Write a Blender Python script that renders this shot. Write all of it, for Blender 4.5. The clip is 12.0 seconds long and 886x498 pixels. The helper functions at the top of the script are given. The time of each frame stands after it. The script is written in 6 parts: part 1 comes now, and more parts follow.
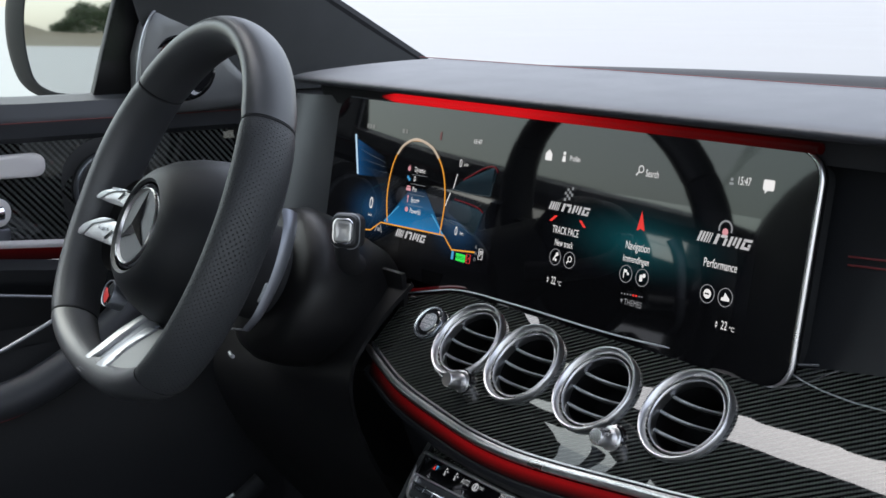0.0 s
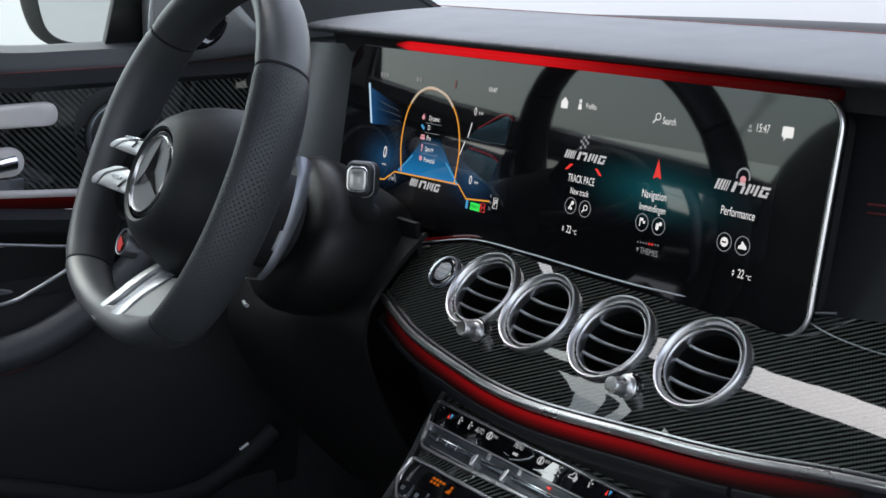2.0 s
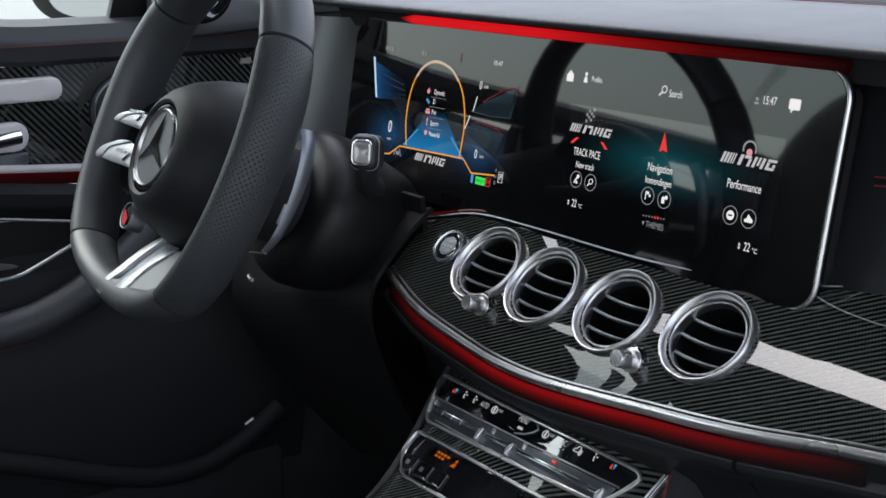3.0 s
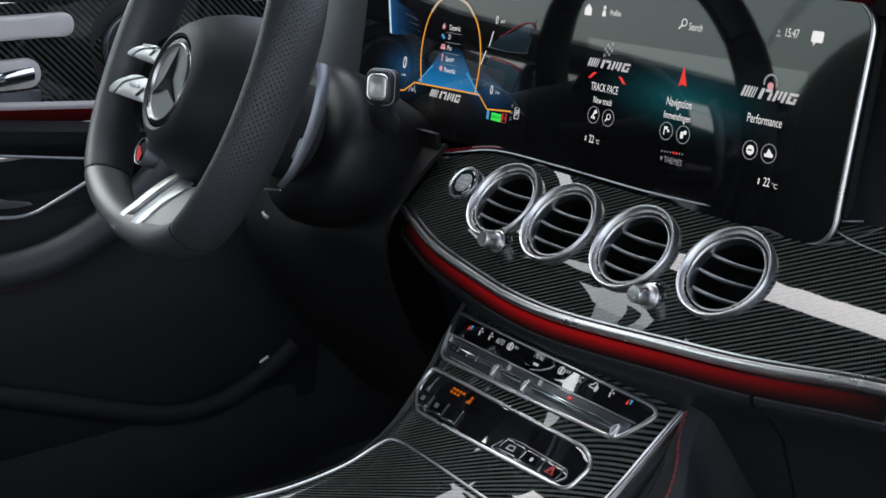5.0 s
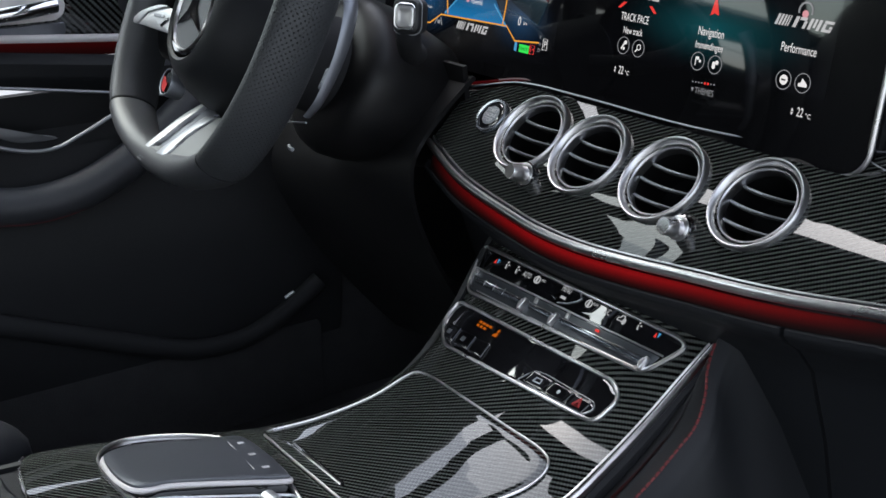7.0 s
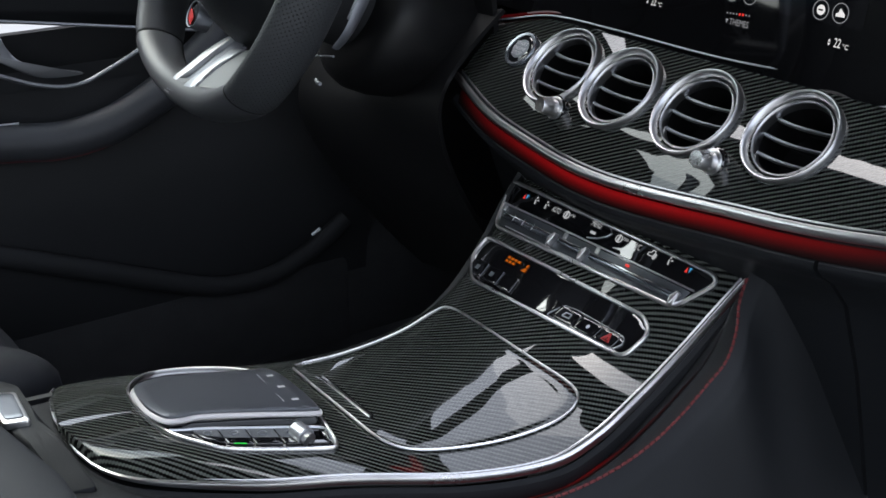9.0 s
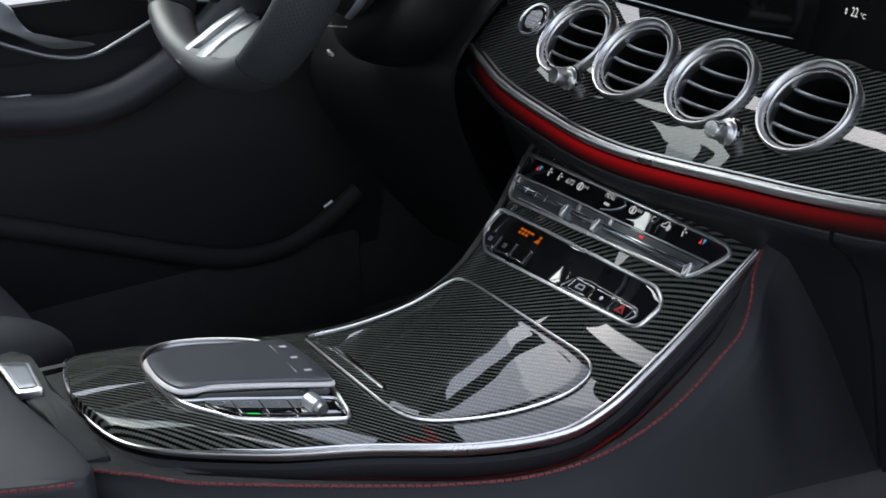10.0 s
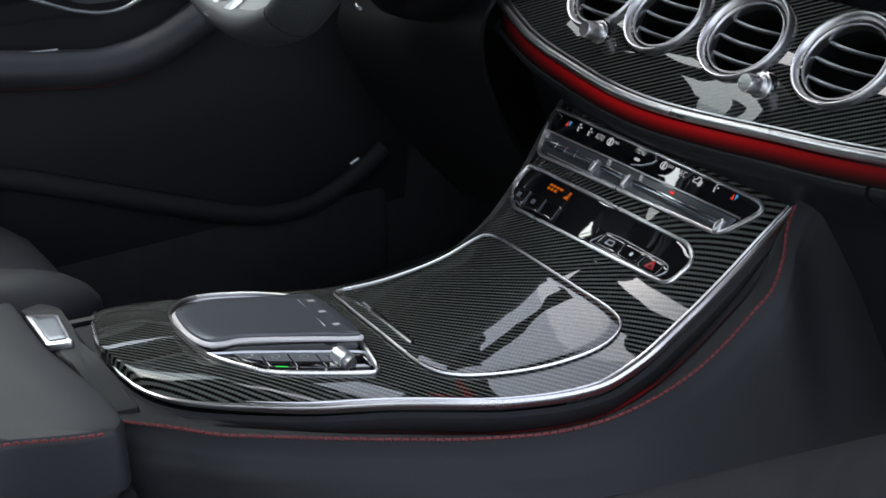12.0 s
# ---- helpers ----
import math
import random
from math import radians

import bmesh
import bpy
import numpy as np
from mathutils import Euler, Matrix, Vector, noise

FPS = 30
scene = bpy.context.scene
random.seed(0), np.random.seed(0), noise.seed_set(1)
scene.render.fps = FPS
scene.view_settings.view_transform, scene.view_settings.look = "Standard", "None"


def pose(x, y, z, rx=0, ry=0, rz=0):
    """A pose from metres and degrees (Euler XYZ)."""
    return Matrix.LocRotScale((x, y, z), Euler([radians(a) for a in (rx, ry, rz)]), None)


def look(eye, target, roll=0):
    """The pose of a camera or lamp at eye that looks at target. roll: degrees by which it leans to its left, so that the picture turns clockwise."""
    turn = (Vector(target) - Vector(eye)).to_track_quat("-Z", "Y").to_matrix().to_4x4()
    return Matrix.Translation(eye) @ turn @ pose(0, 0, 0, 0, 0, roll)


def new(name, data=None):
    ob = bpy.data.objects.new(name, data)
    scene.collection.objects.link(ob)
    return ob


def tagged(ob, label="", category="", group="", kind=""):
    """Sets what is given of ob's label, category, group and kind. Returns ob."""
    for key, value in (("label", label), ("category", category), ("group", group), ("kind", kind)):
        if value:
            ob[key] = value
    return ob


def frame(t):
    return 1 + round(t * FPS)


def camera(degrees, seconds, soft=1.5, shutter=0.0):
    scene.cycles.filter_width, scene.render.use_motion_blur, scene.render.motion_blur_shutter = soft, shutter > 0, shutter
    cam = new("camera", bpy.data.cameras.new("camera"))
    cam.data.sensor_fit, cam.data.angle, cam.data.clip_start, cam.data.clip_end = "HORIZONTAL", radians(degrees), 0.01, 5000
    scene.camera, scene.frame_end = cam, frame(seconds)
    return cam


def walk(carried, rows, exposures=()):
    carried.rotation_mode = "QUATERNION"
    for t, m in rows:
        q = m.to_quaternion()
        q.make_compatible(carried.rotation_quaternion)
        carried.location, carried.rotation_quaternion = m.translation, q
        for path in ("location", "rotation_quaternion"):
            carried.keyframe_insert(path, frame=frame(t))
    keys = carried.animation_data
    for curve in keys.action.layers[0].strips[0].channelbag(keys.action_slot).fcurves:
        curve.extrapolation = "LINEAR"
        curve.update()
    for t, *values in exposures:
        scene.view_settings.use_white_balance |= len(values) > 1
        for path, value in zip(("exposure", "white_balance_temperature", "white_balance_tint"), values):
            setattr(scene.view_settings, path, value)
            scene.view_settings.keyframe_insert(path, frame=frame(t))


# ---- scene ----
cam = camera(39.0, 12.0, soft=1.6)
ROWS = [
    (0, 0.8200, -0.8250, 1.1600, 78.3500, 0.0000, 52.6000),
    (0.5, 0.8193, -0.8243, 1.1589, 77.8831, 0.0242, 52.7245),
    (1, 0.8172, -0.8245, 1.1579, 77.3473, 0.0688, 52.8623),
    (1.5, 0.8162, -0.8249, 1.1568, 76.7261, 0.0876, 53.0176),
    (2, 0.8146, -0.8252, 1.1536, 76.2530, 0.0695, 53.1081),
    (2.5, 0.8142, -0.8246, 1.1499, 75.7774, 0.0775, 53.2357),
    (3, 0.8138, -0.8234, 1.1479, 75.3007, 0.1025, 53.3815),
    (5, 0.8077, -0.8253, 1.1381, 72.7854, 0.1481, 53.8694),
    (5.5, 0.8062, -0.8260, 1.1344, 72.1353, 0.1846, 54.1221),
    (6, 0.8050, -0.8252, 1.1318, 71.4998, 0.2425, 54.3790),
    (6.5, 0.8038, -0.8255, 1.1288, 70.8373, 0.2668, 54.6728),
    (7, 0.8018, -0.8273, 1.1257, 70.2153, 0.2888, 54.8661),
    (9, 0.7957, -0.8312, 1.1135, 67.7330, 0.4642, 55.8676),
    (9.5, 0.7951, -0.8303, 1.1112, 67.1116, 0.5508, 56.1892),
    (10, 0.7935, -0.8312, 1.1085, 66.6187, 0.5985, 56.3851),
    (10.5, 0.7925, -0.8322, 1.1054, 66.1059, 0.6477, 56.6529),
    (11, 0.7906, -0.8333, 1.1032, 65.6452, 0.6793, 56.9149),
    (11.5, 0.7888, -0.8347, 1.1015, 65.1882, 0.7130, 57.1842),
    (12, 0.7879, -0.8343, 1.0989, 64.9622, 0.7625, 57.4350),
]
walk(cam, [(t, pose(x, y, z, rx, ry, rz)) for t, x, y, z, rx, ry, rz in ROWS])

# ---- daylight: a bright overcast sky ----
world = bpy.data.worlds.new("overcast_sky")
scene.world = world
world.use_nodes = True
wn = world.node_tree.nodes
sky = wn.new("ShaderNodeTexSky")
sky.sky_type = "NISHITA"
sky.sun_disc = False
sky.sun_elevation = radians(60)
sky.sun_rotation = radians(250)
pale = wn.new("ShaderNodeHueSaturation")
pale.inputs["Saturation"].default_value = 0.42
world.node_tree.links.new(sky.outputs[0], pale.inputs["Color"])
# overcast law: the sky brightens from the horizon up to the zenith
toward = wn.new("ShaderNodeTexCoord")
height = wn.new("ShaderNodeSeparateXYZ")
world.node_tree.links.new(toward.outputs["Generated"], height.inputs[0])
law = wn.new("ShaderNodeMapRange")
law.inputs["From Min"].default_value, law.inputs["From Max"].default_value = 0.0, 0.8
law.inputs["To Min"].default_value, law.inputs["To Max"].default_value = 0.66, 2.2
world.node_tree.links.new(height.outputs["Z"], law.inputs["Value"])
grade = wn.new("ShaderNodeVectorMath")
grade.operation = "SCALE"
world.node_tree.links.new(pale.outputs[0], grade.inputs[0])
world.node_tree.links.new(law.outputs[0], grade.inputs["Scale"])
world.node_tree.links.new(grade.outputs[0], wn["Background"].inputs[0])
wn["Background"].inputs[1].default_value = 0.15
sun_data = bpy.data.lights.new("sun", "SUN")
sun_data.energy, sun_data.angle, sun_data.color = 0.5, radians(60), (1.0, 0.98, 0.96)
sun = new("sun", sun_data)
sun.matrix_world = look((-5, -2, 9.3), (0, 0, 0))
scene.view_settings.exposure = 1.47


# ---- materials ----
def nodes_of(name):
    m = bpy.data.materials.new(name)
    m.use_nodes = True
    return m, m.node_tree.nodes, m.node_tree.links, m.node_tree.nodes["Principled BSDF"]


def surface(name, dark, light, rough=(0.4, 0.6), scale=40.0, grain=900.0, bump=0.1, metal=0.0, coat=0.0, spec=0.5, coat_rough=0.03):
    """Two scales of variation: broad patches in colour and gloss, a fine grain in relief."""
    m, n, l, b = nodes_of(name)
    tc = n.new("ShaderNodeTexCoord")
    broad, fine = n.new("ShaderNodeTexNoise"), n.new("ShaderNodeTexNoise")
    broad.inputs["Scale"].default_value, fine.inputs["Scale"].default_value = scale, grain
    broad.inputs["Detail"].default_value, fine.inputs["Detail"].default_value = 5, 3
    l.new(tc.outputs["Object"], broad.inputs["Vector"])
    l.new(tc.outputs["Object"], fine.inputs["Vector"])
    mix = n.new("ShaderNodeMix")
    mix.data_type = "RGBA"
    mix.inputs["A"].default_value, mix.inputs["B"].default_value = (*dark, 1), (*light, 1)
    l.new(broad.outputs["Fac"], mix.inputs["Factor"])
    l.new(mix.outputs["Result"], b.inputs["Base Color"])
    rr = n.new("ShaderNodeMapRange")
    rr.inputs["To Min"].default_value, rr.inputs["To Max"].default_value = rough
    l.new(broad.outputs["Fac"], rr.inputs["Value"])
    l.new(rr.outputs[0], b.inputs["Roughness"])
    if bump:
        bp = n.new("ShaderNodeBump")
        bp.inputs["Strength"].default_value, bp.inputs["Distance"].default_value = bump, 0.0006
        l.new(fine.outputs["Fac"], bp.inputs["Height"])
        l.new(bp.outputs[0], b.inputs["Normal"])
    b.inputs["Metallic"].default_value = metal
    b.inputs["Coat Weight"].default_value = coat
    b.inputs["Coat Roughness"].default_value = coat_rough
    b.inputs["Specular IOR Level"].default_value = spec
    return m


def glowing(name, colour, strength=1.0):
    m, n, l, b = nodes_of(name)
    b.inputs["Base Color"].default_value = (0.004, 0.004, 0.005, 1)
    b.inputs["Roughness"].default_value = 0.05
    b.inputs["Specular IOR Level"].default_value = 0.25
    b.inputs["Emission Color"].default_value = (*colour, 1)
    b.inputs["Emission Strength"].default_value = strength * 0.40
    return m


def carbon_weave(name, angle, period=0.0056, pale=(0.044, 0.048, 0.044)):
    """Twill carbon under a clear lacquer: diagonal ribs broken by the cross threads, laid out on the UV map in metres."""
    m, n, l, b = nodes_of(name)
    uv = n.new("ShaderNodeUVMap")
    turn = n.new("ShaderNodeMapping")
    turn.inputs["Rotation"].default_value[2] = radians(angle)
    l.new(uv.outputs[0], turn.inputs["Vector"])
    sep = n.new("ShaderNodeSeparateXYZ")
    l.new(turn.outputs[0], sep.inputs[0])

    def wave(socket, length, phase=0.0):
        f = n.new("ShaderNodeMath")
        f.operation = "MULTIPLY_ADD"
        f.inputs[1].default_value, f.inputs[2].default_value = 2 * math.pi / length, phase
        l.new(socket, f.inputs[0])
        s = n.new("ShaderNodeMath")
        s.operation = "SINE"
        l.new(f.outputs[0], s.inputs[0])
        return s.outputs[0]

    rib = wave(sep.outputs["Y"], period)
    cross = wave(sep.outputs["X"], period * 0.62)
    add = n.new("ShaderNodeMath")
    add.operation = "MULTIPLY_ADD"
    add.inputs[1].default_value = 0.42
    l.new(cross, add.inputs[0])
    l.new(rib, add.inputs[2])
    noise_tex = n.new("ShaderNodeTexNoise")
    noise_tex.inputs["Scale"].default_value = 160
    l.new(uv.outputs[0], noise_tex.inputs["Vector"])
    jit = n.new("ShaderNodeMath")
    jit.operation = "MULTIPLY_ADD"
    jit.inputs[1].default_value = 0.5
    l.new(noise_tex.outputs["Fac"], jit.inputs[0])
    l.new(add.outputs[0], jit.inputs[2])
    ramp = n.new("ShaderNodeMapRange")
    ramp.inputs["From Min"].default_value, ramp.inputs["From Max"].default_value = -0.45, 1.1
    ramp.interpolation_type = "SMOOTHSTEP"
    l.new(jit.outputs[0], ramp.inputs["Value"])
    mix = n.new("ShaderNodeMix")
    mix.data_type = "RGBA"
    mix.inputs["A"].default_value, mix.inputs["B"].default_value = (0.0020, 0.0022, 0.0022, 1), (*pale, 1)
    l.new(ramp.outputs[0], mix.inputs["Factor"])
    l.new(mix.outputs["Result"], b.inputs["Base Color"])
    b.inputs["Roughness"].default_value = 0.6
    b.inputs["Specular IOR Level"].default_value = 0.0
    b.inputs["Coat Weight"].default_value = 1.0
    b.inputs["Coat Roughness"].default_value = 0.012
    b.inputs["Coat IOR"].default_value = 1.52
    ripple = n.new("ShaderNodeTexNoise")
    ripple.inputs["Scale"].default_value, ripple.inputs["Detail"].default_value = 26, 1
    l.new(uv.outputs[0], ripple.inputs["Vector"])
    swell = n.new("ShaderNodeBump")
    swell.inputs["Strength"].default_value, swell.inputs["Distance"].default_value = 0.5, 0.00030
    l.new(ripple.outputs["Fac"], swell.inputs["Height"])
    l.new(swell.outputs[0], b.inputs["Coat Normal"])
    return m


def perforated(name):
    """Soft leather with rows of punched holes, set out on the UV map in metres."""
    m, n, l, b = nodes_of(name)
    uv = n.new("ShaderNodeUVMap")
    sep = n.new("ShaderNodeSeparateXYZ")
    l.new(uv.outputs[0], sep.inputs[0])

    def math_node(op, a, c):
        k = n.new("ShaderNodeMath")
        k.operation = op
        for i, v in enumerate((a, c)):
            if isinstance(v, (int, float)):
                k.inputs[i].default_value = v
            elif v is not None:
                l.new(v, k.inputs[i])
        return k.outputs[0]

    a = math_node("MULTIPLY", math_node("ADD", sep.outputs["X"], sep.outputs["Y"]), math.pi / 0.0044)
    c = math_node("MULTIPLY", math_node("SUBTRACT", sep.outputs["X"], sep.outputs["Y"]), math.pi / 0.0044)
    dots = math_node("MULTIPLY", math_node("ABSOLUTE", math_node("SINE", a, 0), 0), math_node("ABSOLUTE", math_node("SINE", c, 0), 0))
    hole = n.new("ShaderNodeMapRange")
    hole.inputs["From Min"].default_value, hole.inputs["From Max"].default_value = 0.80, 0.98
    l.new(dots, hole.inputs["Value"])
    mix = n.new("ShaderNodeMix")
    mix.data_type = "RGBA"
    mix.inputs["A"].default_value, mix.inputs["B"].default_value = (0.025, 0.0275, 0.030, 1), (0.0012, 0.0012, 0.0014, 1)
    l.new(hole.outputs[0], mix.inputs["Factor"])
    l.new(mix.outputs["Result"], b.inputs["Base Color"])
    fine = n.new("ShaderNodeTexNoise")
    fine.inputs["Scale"].default_value = 700
    tc = n.new("ShaderNodeTexCoord")
    l.new(tc.outputs["Object"], fine.inputs["Vector"])
    height = math_node("SUBTRACT", math_node("MULTIPLY", fine.outputs["Fac"], 0.25), hole.outputs[0])
    bp = n.new("ShaderNodeBump")
    bp.inputs["Strength"].default_value, bp.inputs["Distance"].default_value = 1.0, 0.0012
    l.new(height, bp.inputs["Height"])
    l.new(bp.outputs[0], b.inputs["Normal"])
    b.inputs["Roughness"].default_value = 0.48
    return m


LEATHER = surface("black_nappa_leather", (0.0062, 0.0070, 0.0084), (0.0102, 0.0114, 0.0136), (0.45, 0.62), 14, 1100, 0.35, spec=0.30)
LEATHER_SMOOTH = surface("smooth_black_leather", (0.023, 0.0245, 0.029), (0.034, 0.036, 0.043), (0.44, 0.56), 18, 1500, 0.2)
WHEEL_LEATHER = surface("grey_black_wheel_leather", (0.027, 0.0288, 0.032), (0.038, 0.040, 0.0445), (0.38, 0.47), 22, 1500, 0.2, spec=0.8)
PILLAR_CLOTH = surface("dark_pillar_cloth", (0.050, 0.053, 0.055), (0.070, 0.073, 0.076), (0.7, 0.85), 20, 900, 0.3, spec=0.3)
LEATHER_HOLES = perforated("perforated_black_leather")
SOFT_PLASTIC = surface("soft_black_plastic", (0.010, 0.0108, 0.012), (0.016, 0.017, 0.019), (0.42, 0.6), 20, 900, 0.25, spec=0.45)
DARK_TRIM = surface("dark_matt_trim", (0.015, 0.0155, 0.017), (0.022, 0.0228, 0.025), (0.6, 0.8), 10, 600, 0.3, spec=0.2)
VENT_BLACK = surface("black_vent_plastic", (0.004, 0.004, 0.0045), (0.007, 0.007, 0.0075), (0.35, 0.5), 20, 900, 0.1, spec=0.3)
CARPET = surface("black_carpet", (0.033, 0.033, 0.035), (0.052, 0.052, 0.054), (0.9, 1.0), 30, 700, 0.9, spec=0.1)
CARBON_DASH = carbon_weave("carbon_dash", -30, 0.0041)
CARBON_CONSOLE = carbon_weave("carbon_console", -38, 0.0047, (0.072, 0.077, 0.070))
CARBON_DOOR = carbon_weave("carbon_door", 48, 0.0066, (0.060, 0.064, 0.062))
VENT_CHROME = surface("satin_vent_chrome", (0.54, 0.54, 0.545), (0.64, 0.64, 0.645), (0.26, 0.33), 8, 1500, 0.0, metal=1.0)
CHROME = surface("satin_chrome", (0.68, 0.67, 0.67), (0.78, 0.765, 0.765), (0.25, 0.31), 8, 1500, 0.0, metal=1.0)
BRIGHT_CHROME = surface("bright_chrome", (0.75, 0.75, 0.77), (0.85, 0.85, 0.86), (0.06, 0.12), 30, 900, 0.0, metal=1.0)
SILVER = surface("brushed_silver", (0.50, 0.51, 0.53), (0.66, 0.67, 0.69), (0.30, 0.38), 10, 1800, 0.0, metal=0.9)
GREY_METAL = surface("dark_grey_metal", (0.16, 0.17, 0.19), (0.24, 0.25, 0.28), (0.3, 0.42), 25, 1800, 0.05, metal=0.8)
PIANO = surface("gloss_black", (0.004, 0.004, 0.005), (0.007, 0.007, 0.008), (0.03, 0.05), 12, 300, 0.0, coat=1.0, spec=1.0)
GLASS_BLACK = surface("black_display_glass", (0.0028, 0.0028, 0.0032), (0.004, 0.004, 0.0045), (0.03, 0.05), 9, 300, 0.0, spec=0.48)
SMOKED = surface("smoked_chrome", (0.17, 0.19, 0.21), (0.26, 0.28, 0.31), (0.10, 0.18), 40, 900, 0.0, metal=0.85)
SATIN_GREY = surface("satin_grey_metal", (0.30, 0.31, 0.33), (0.40, 0.41, 0.43), (0.34, 0.46), 25, 1800, 0.05, metal=0.85)
RED_THREAD = surface("red_thread", (0.10, 0.012, 0.014), (0.16, 0.020, 0.022), (0.6, 0.8), 200, 3000, 0.4)
RED_FAINT = glowing("faint_red_ambient_light", (1.0, 0.010, 0.014), 0.032)
WHITE_GLOW = glowing("white_symbols", (1.0, 0.97, 0.97), 0.75)
GREY_GLOW = glowing("grey_symbols", (0.75, 0.76, 0.8), 0.3)
RED_GLOW = glowing("red_symbols", (1.0, 0.06, 0.05), 0.7)
PALE_GLOW = glowing("pale_grey_symbols", (0.92, 0.90, 0.92), 0.5)
SAIL_GREY = surface("smoked_grey_panel", (0.12, 0.123, 0.126), (0.19, 0.194, 0.198), (0.30, 0.42), 15, 900, 0.03, metal=0.7)
PINK_GLOW = glowing("pink_symbols", (1.0, 0.45, 0.5), 0.6)
ORANGE_GLOW = glowing("orange_lines", (1.0, 0.42, 0.05), 0.7)
AMBER_GLOW = glowing("amber_symbols", (1.0, 0.22, 0.01), 0.4)
GREEN_GLOW = glowing("green_symbols", (0.05, 1.0, 0.12), 0.7)
BLUE_GLOW = glowing("blue_symbols", (0.12, 0.55, 1.0), 0.5)
PRINT = surface("pale_print", (0.5, 0.5, 0.52), (0.62, 0.62, 0.64), (0.5, 0.6), 60, 900, 0)
WHITE_PLASTIC = surface("silver_grey_plastic", (0.62, 0.59, 0.59), (0.74, 0.70, 0.70), (0.35, 0.45), 20, 900, 0.03)
MIRROR = surface("mirror_glass", (0.60, 0.61, 0.62), (0.63, 0.63, 0.63), (0.02, 0.03), 5, 100, 0.0, metal=1.0)
PAINT = surface("white_car_paint", (0.75, 0.75, 0.77), (0.8, 0.8, 0.82), (0.12, 0.18), 6, 200, 0.0, coat=1.0)
HEADLINER = surface("dark_headliner_cloth", (0.02, 0.02, 0.021), (0.035, 0.035, 0.036), (0.85, 0.95), 20, 900, 0.5)


# ---- builders ----
def thing(name, at, label, category, group="", kind=""):
    ob = new(name)
    ob.empty_display_size = 0.03
    ob.location = at
    ob.matrix_basis = Matrix.Translation(at)
    return tagged(ob, label, category, group, kind)


def to_mesh(name, bm, material, flat=False):
    bm.normal_update()
    for e in bm.edges:
        if len(e.link_faces) == 2 and e.calc_face_angle(0.0) > radians(42):
            e.smooth = False
    for f in bm.faces:
        f.smooth = not flat
    me = bpy.data.meshes.new(name)
    bm.to_mesh(me)
    bm.free()
    me.materials.append(material)
    return me


def under(ob, parent):
    """Puts ob, whose mesh is in the world's metres, under a thing or a part."""
    if parent:
        ob.parent = parent
        ob.matrix_parent_inverse = Matrix.Translation(-parent.location)
    return ob


def part(name, bm, material, parent=None, label="", flat=False):
    ob = new(name, to_mesh(name, bm, material, flat))
    under(ob, parent)
    return tagged(ob, label)


def hermite(xs, ys):
    """A smooth curve through a few control values."""
    xs, ys = list(xs), list(ys)
    n = len(xs)
    ms = []
    for i in range(n):
        a, c = max(i - 1, 0), min(i + 1, n - 1)
        ms.append((ys[c] - ys[a]) / (xs[c] - xs[a]))

    def f(x):
        if x <= xs[0]:
            return ys[0] + ms[0] * (x - xs[0])
        if x >= xs[-1]:
            return ys[-1] + ms[-1] * (x - xs[-1])
        i = max(k for k in range(n - 1) if xs[k] <= x)
        h = xs[i + 1] - xs[i]
        s = (x - xs[i]) / h
        return ((2 * s**3 - 3 * s**2 + 1) * ys[i] + (s**3 - 2 * s**2 + s) * h * ms[i]
                + (-2 * s**3 + 3 * s**2) * ys[i + 1] + (s**3 - s**2) * h * ms[i + 1])
    return f


def bend(points, n=8, closed=False):
    """A smooth line through a few points."""
    p = [Vector(q) for q in points]
    k = len(p)
    out = []
    for i in range(k if closed else k - 1):
        a, b_, c, d = (p[(i + j) % k] if closed else p[min(max(i + j, 0), k - 1)] for j in (-1, 0, 1, 2))
        for j in range(n):
            s = j / n
            out.append(0.5 * (2 * b_ + (c - a) * s + (2 * a - 5 * b_ + 4 * c - d) * s * s + (3 * b_ - a - 3 * c + d) * s**3))
    if not closed:
        out.append(p[-1])
    return out


def sheet(f, us, vs, thick=0.0, uv=None, close_u=False, gap=None):
    """A curved sheet f(u, v) -> point; with a thickness it gets a back and edges (minus: on the side that its normal looks to)."""
    bm = bmesh.new()
    layer = bm.loops.layers.uv.new("UVMap")
    grid = [[bm.verts.new(f(u, v)) for v in vs] for u in us]
    nu, nv = len(us), len(vs)
    for i in range(nu if close_u else nu - 1):
        for j in range(nv - 1):
            ids = ((i, j), ((i + 1) % nu, j), ((i + 1) % nu, j + 1), (i, j + 1))
            if gap and all(gap(us[a], vs[c]) for a, c in ids):
                continue
            try:
                face = bm.faces.new([grid[a][c] for a, c in ids])
            except ValueError:
                continue
            for loop, (a, c) in zip(face.loops, ids):
                wrap = us[0] + (us[1] - us[0]) * nu if close_u and a == 0 and i == nu - 1 else us[a]
                loop[layer].uv = uv(wrap, vs[c]) if uv else (wrap, vs[c])
    if gap:
        bmesh.ops.delete(bm, geom=[v for v in bm.verts if not v.link_faces], context="VERTS")
    if thick:
        bm.normal_update()
        back = {v: bm.verts.new(v.co - v.normal * thick) for v in list(bm.verts)}
        rim = [e for e in bm.edges if len(e.link_faces) == 1]
        for face in list(bm.faces):
            bm.faces.new([back[v] for v in reversed(face.verts)])
        for e in rim:
            loop = next(l for l in e.link_faces[0].loops if l.edge == e)
            a, c = loop.vert, loop.link_loop_next.vert
            bm.faces.new((c, a, back[a], back[c]))
        bmesh.ops.recalc_face_normals(bm, faces=bm.faces)
    return bm


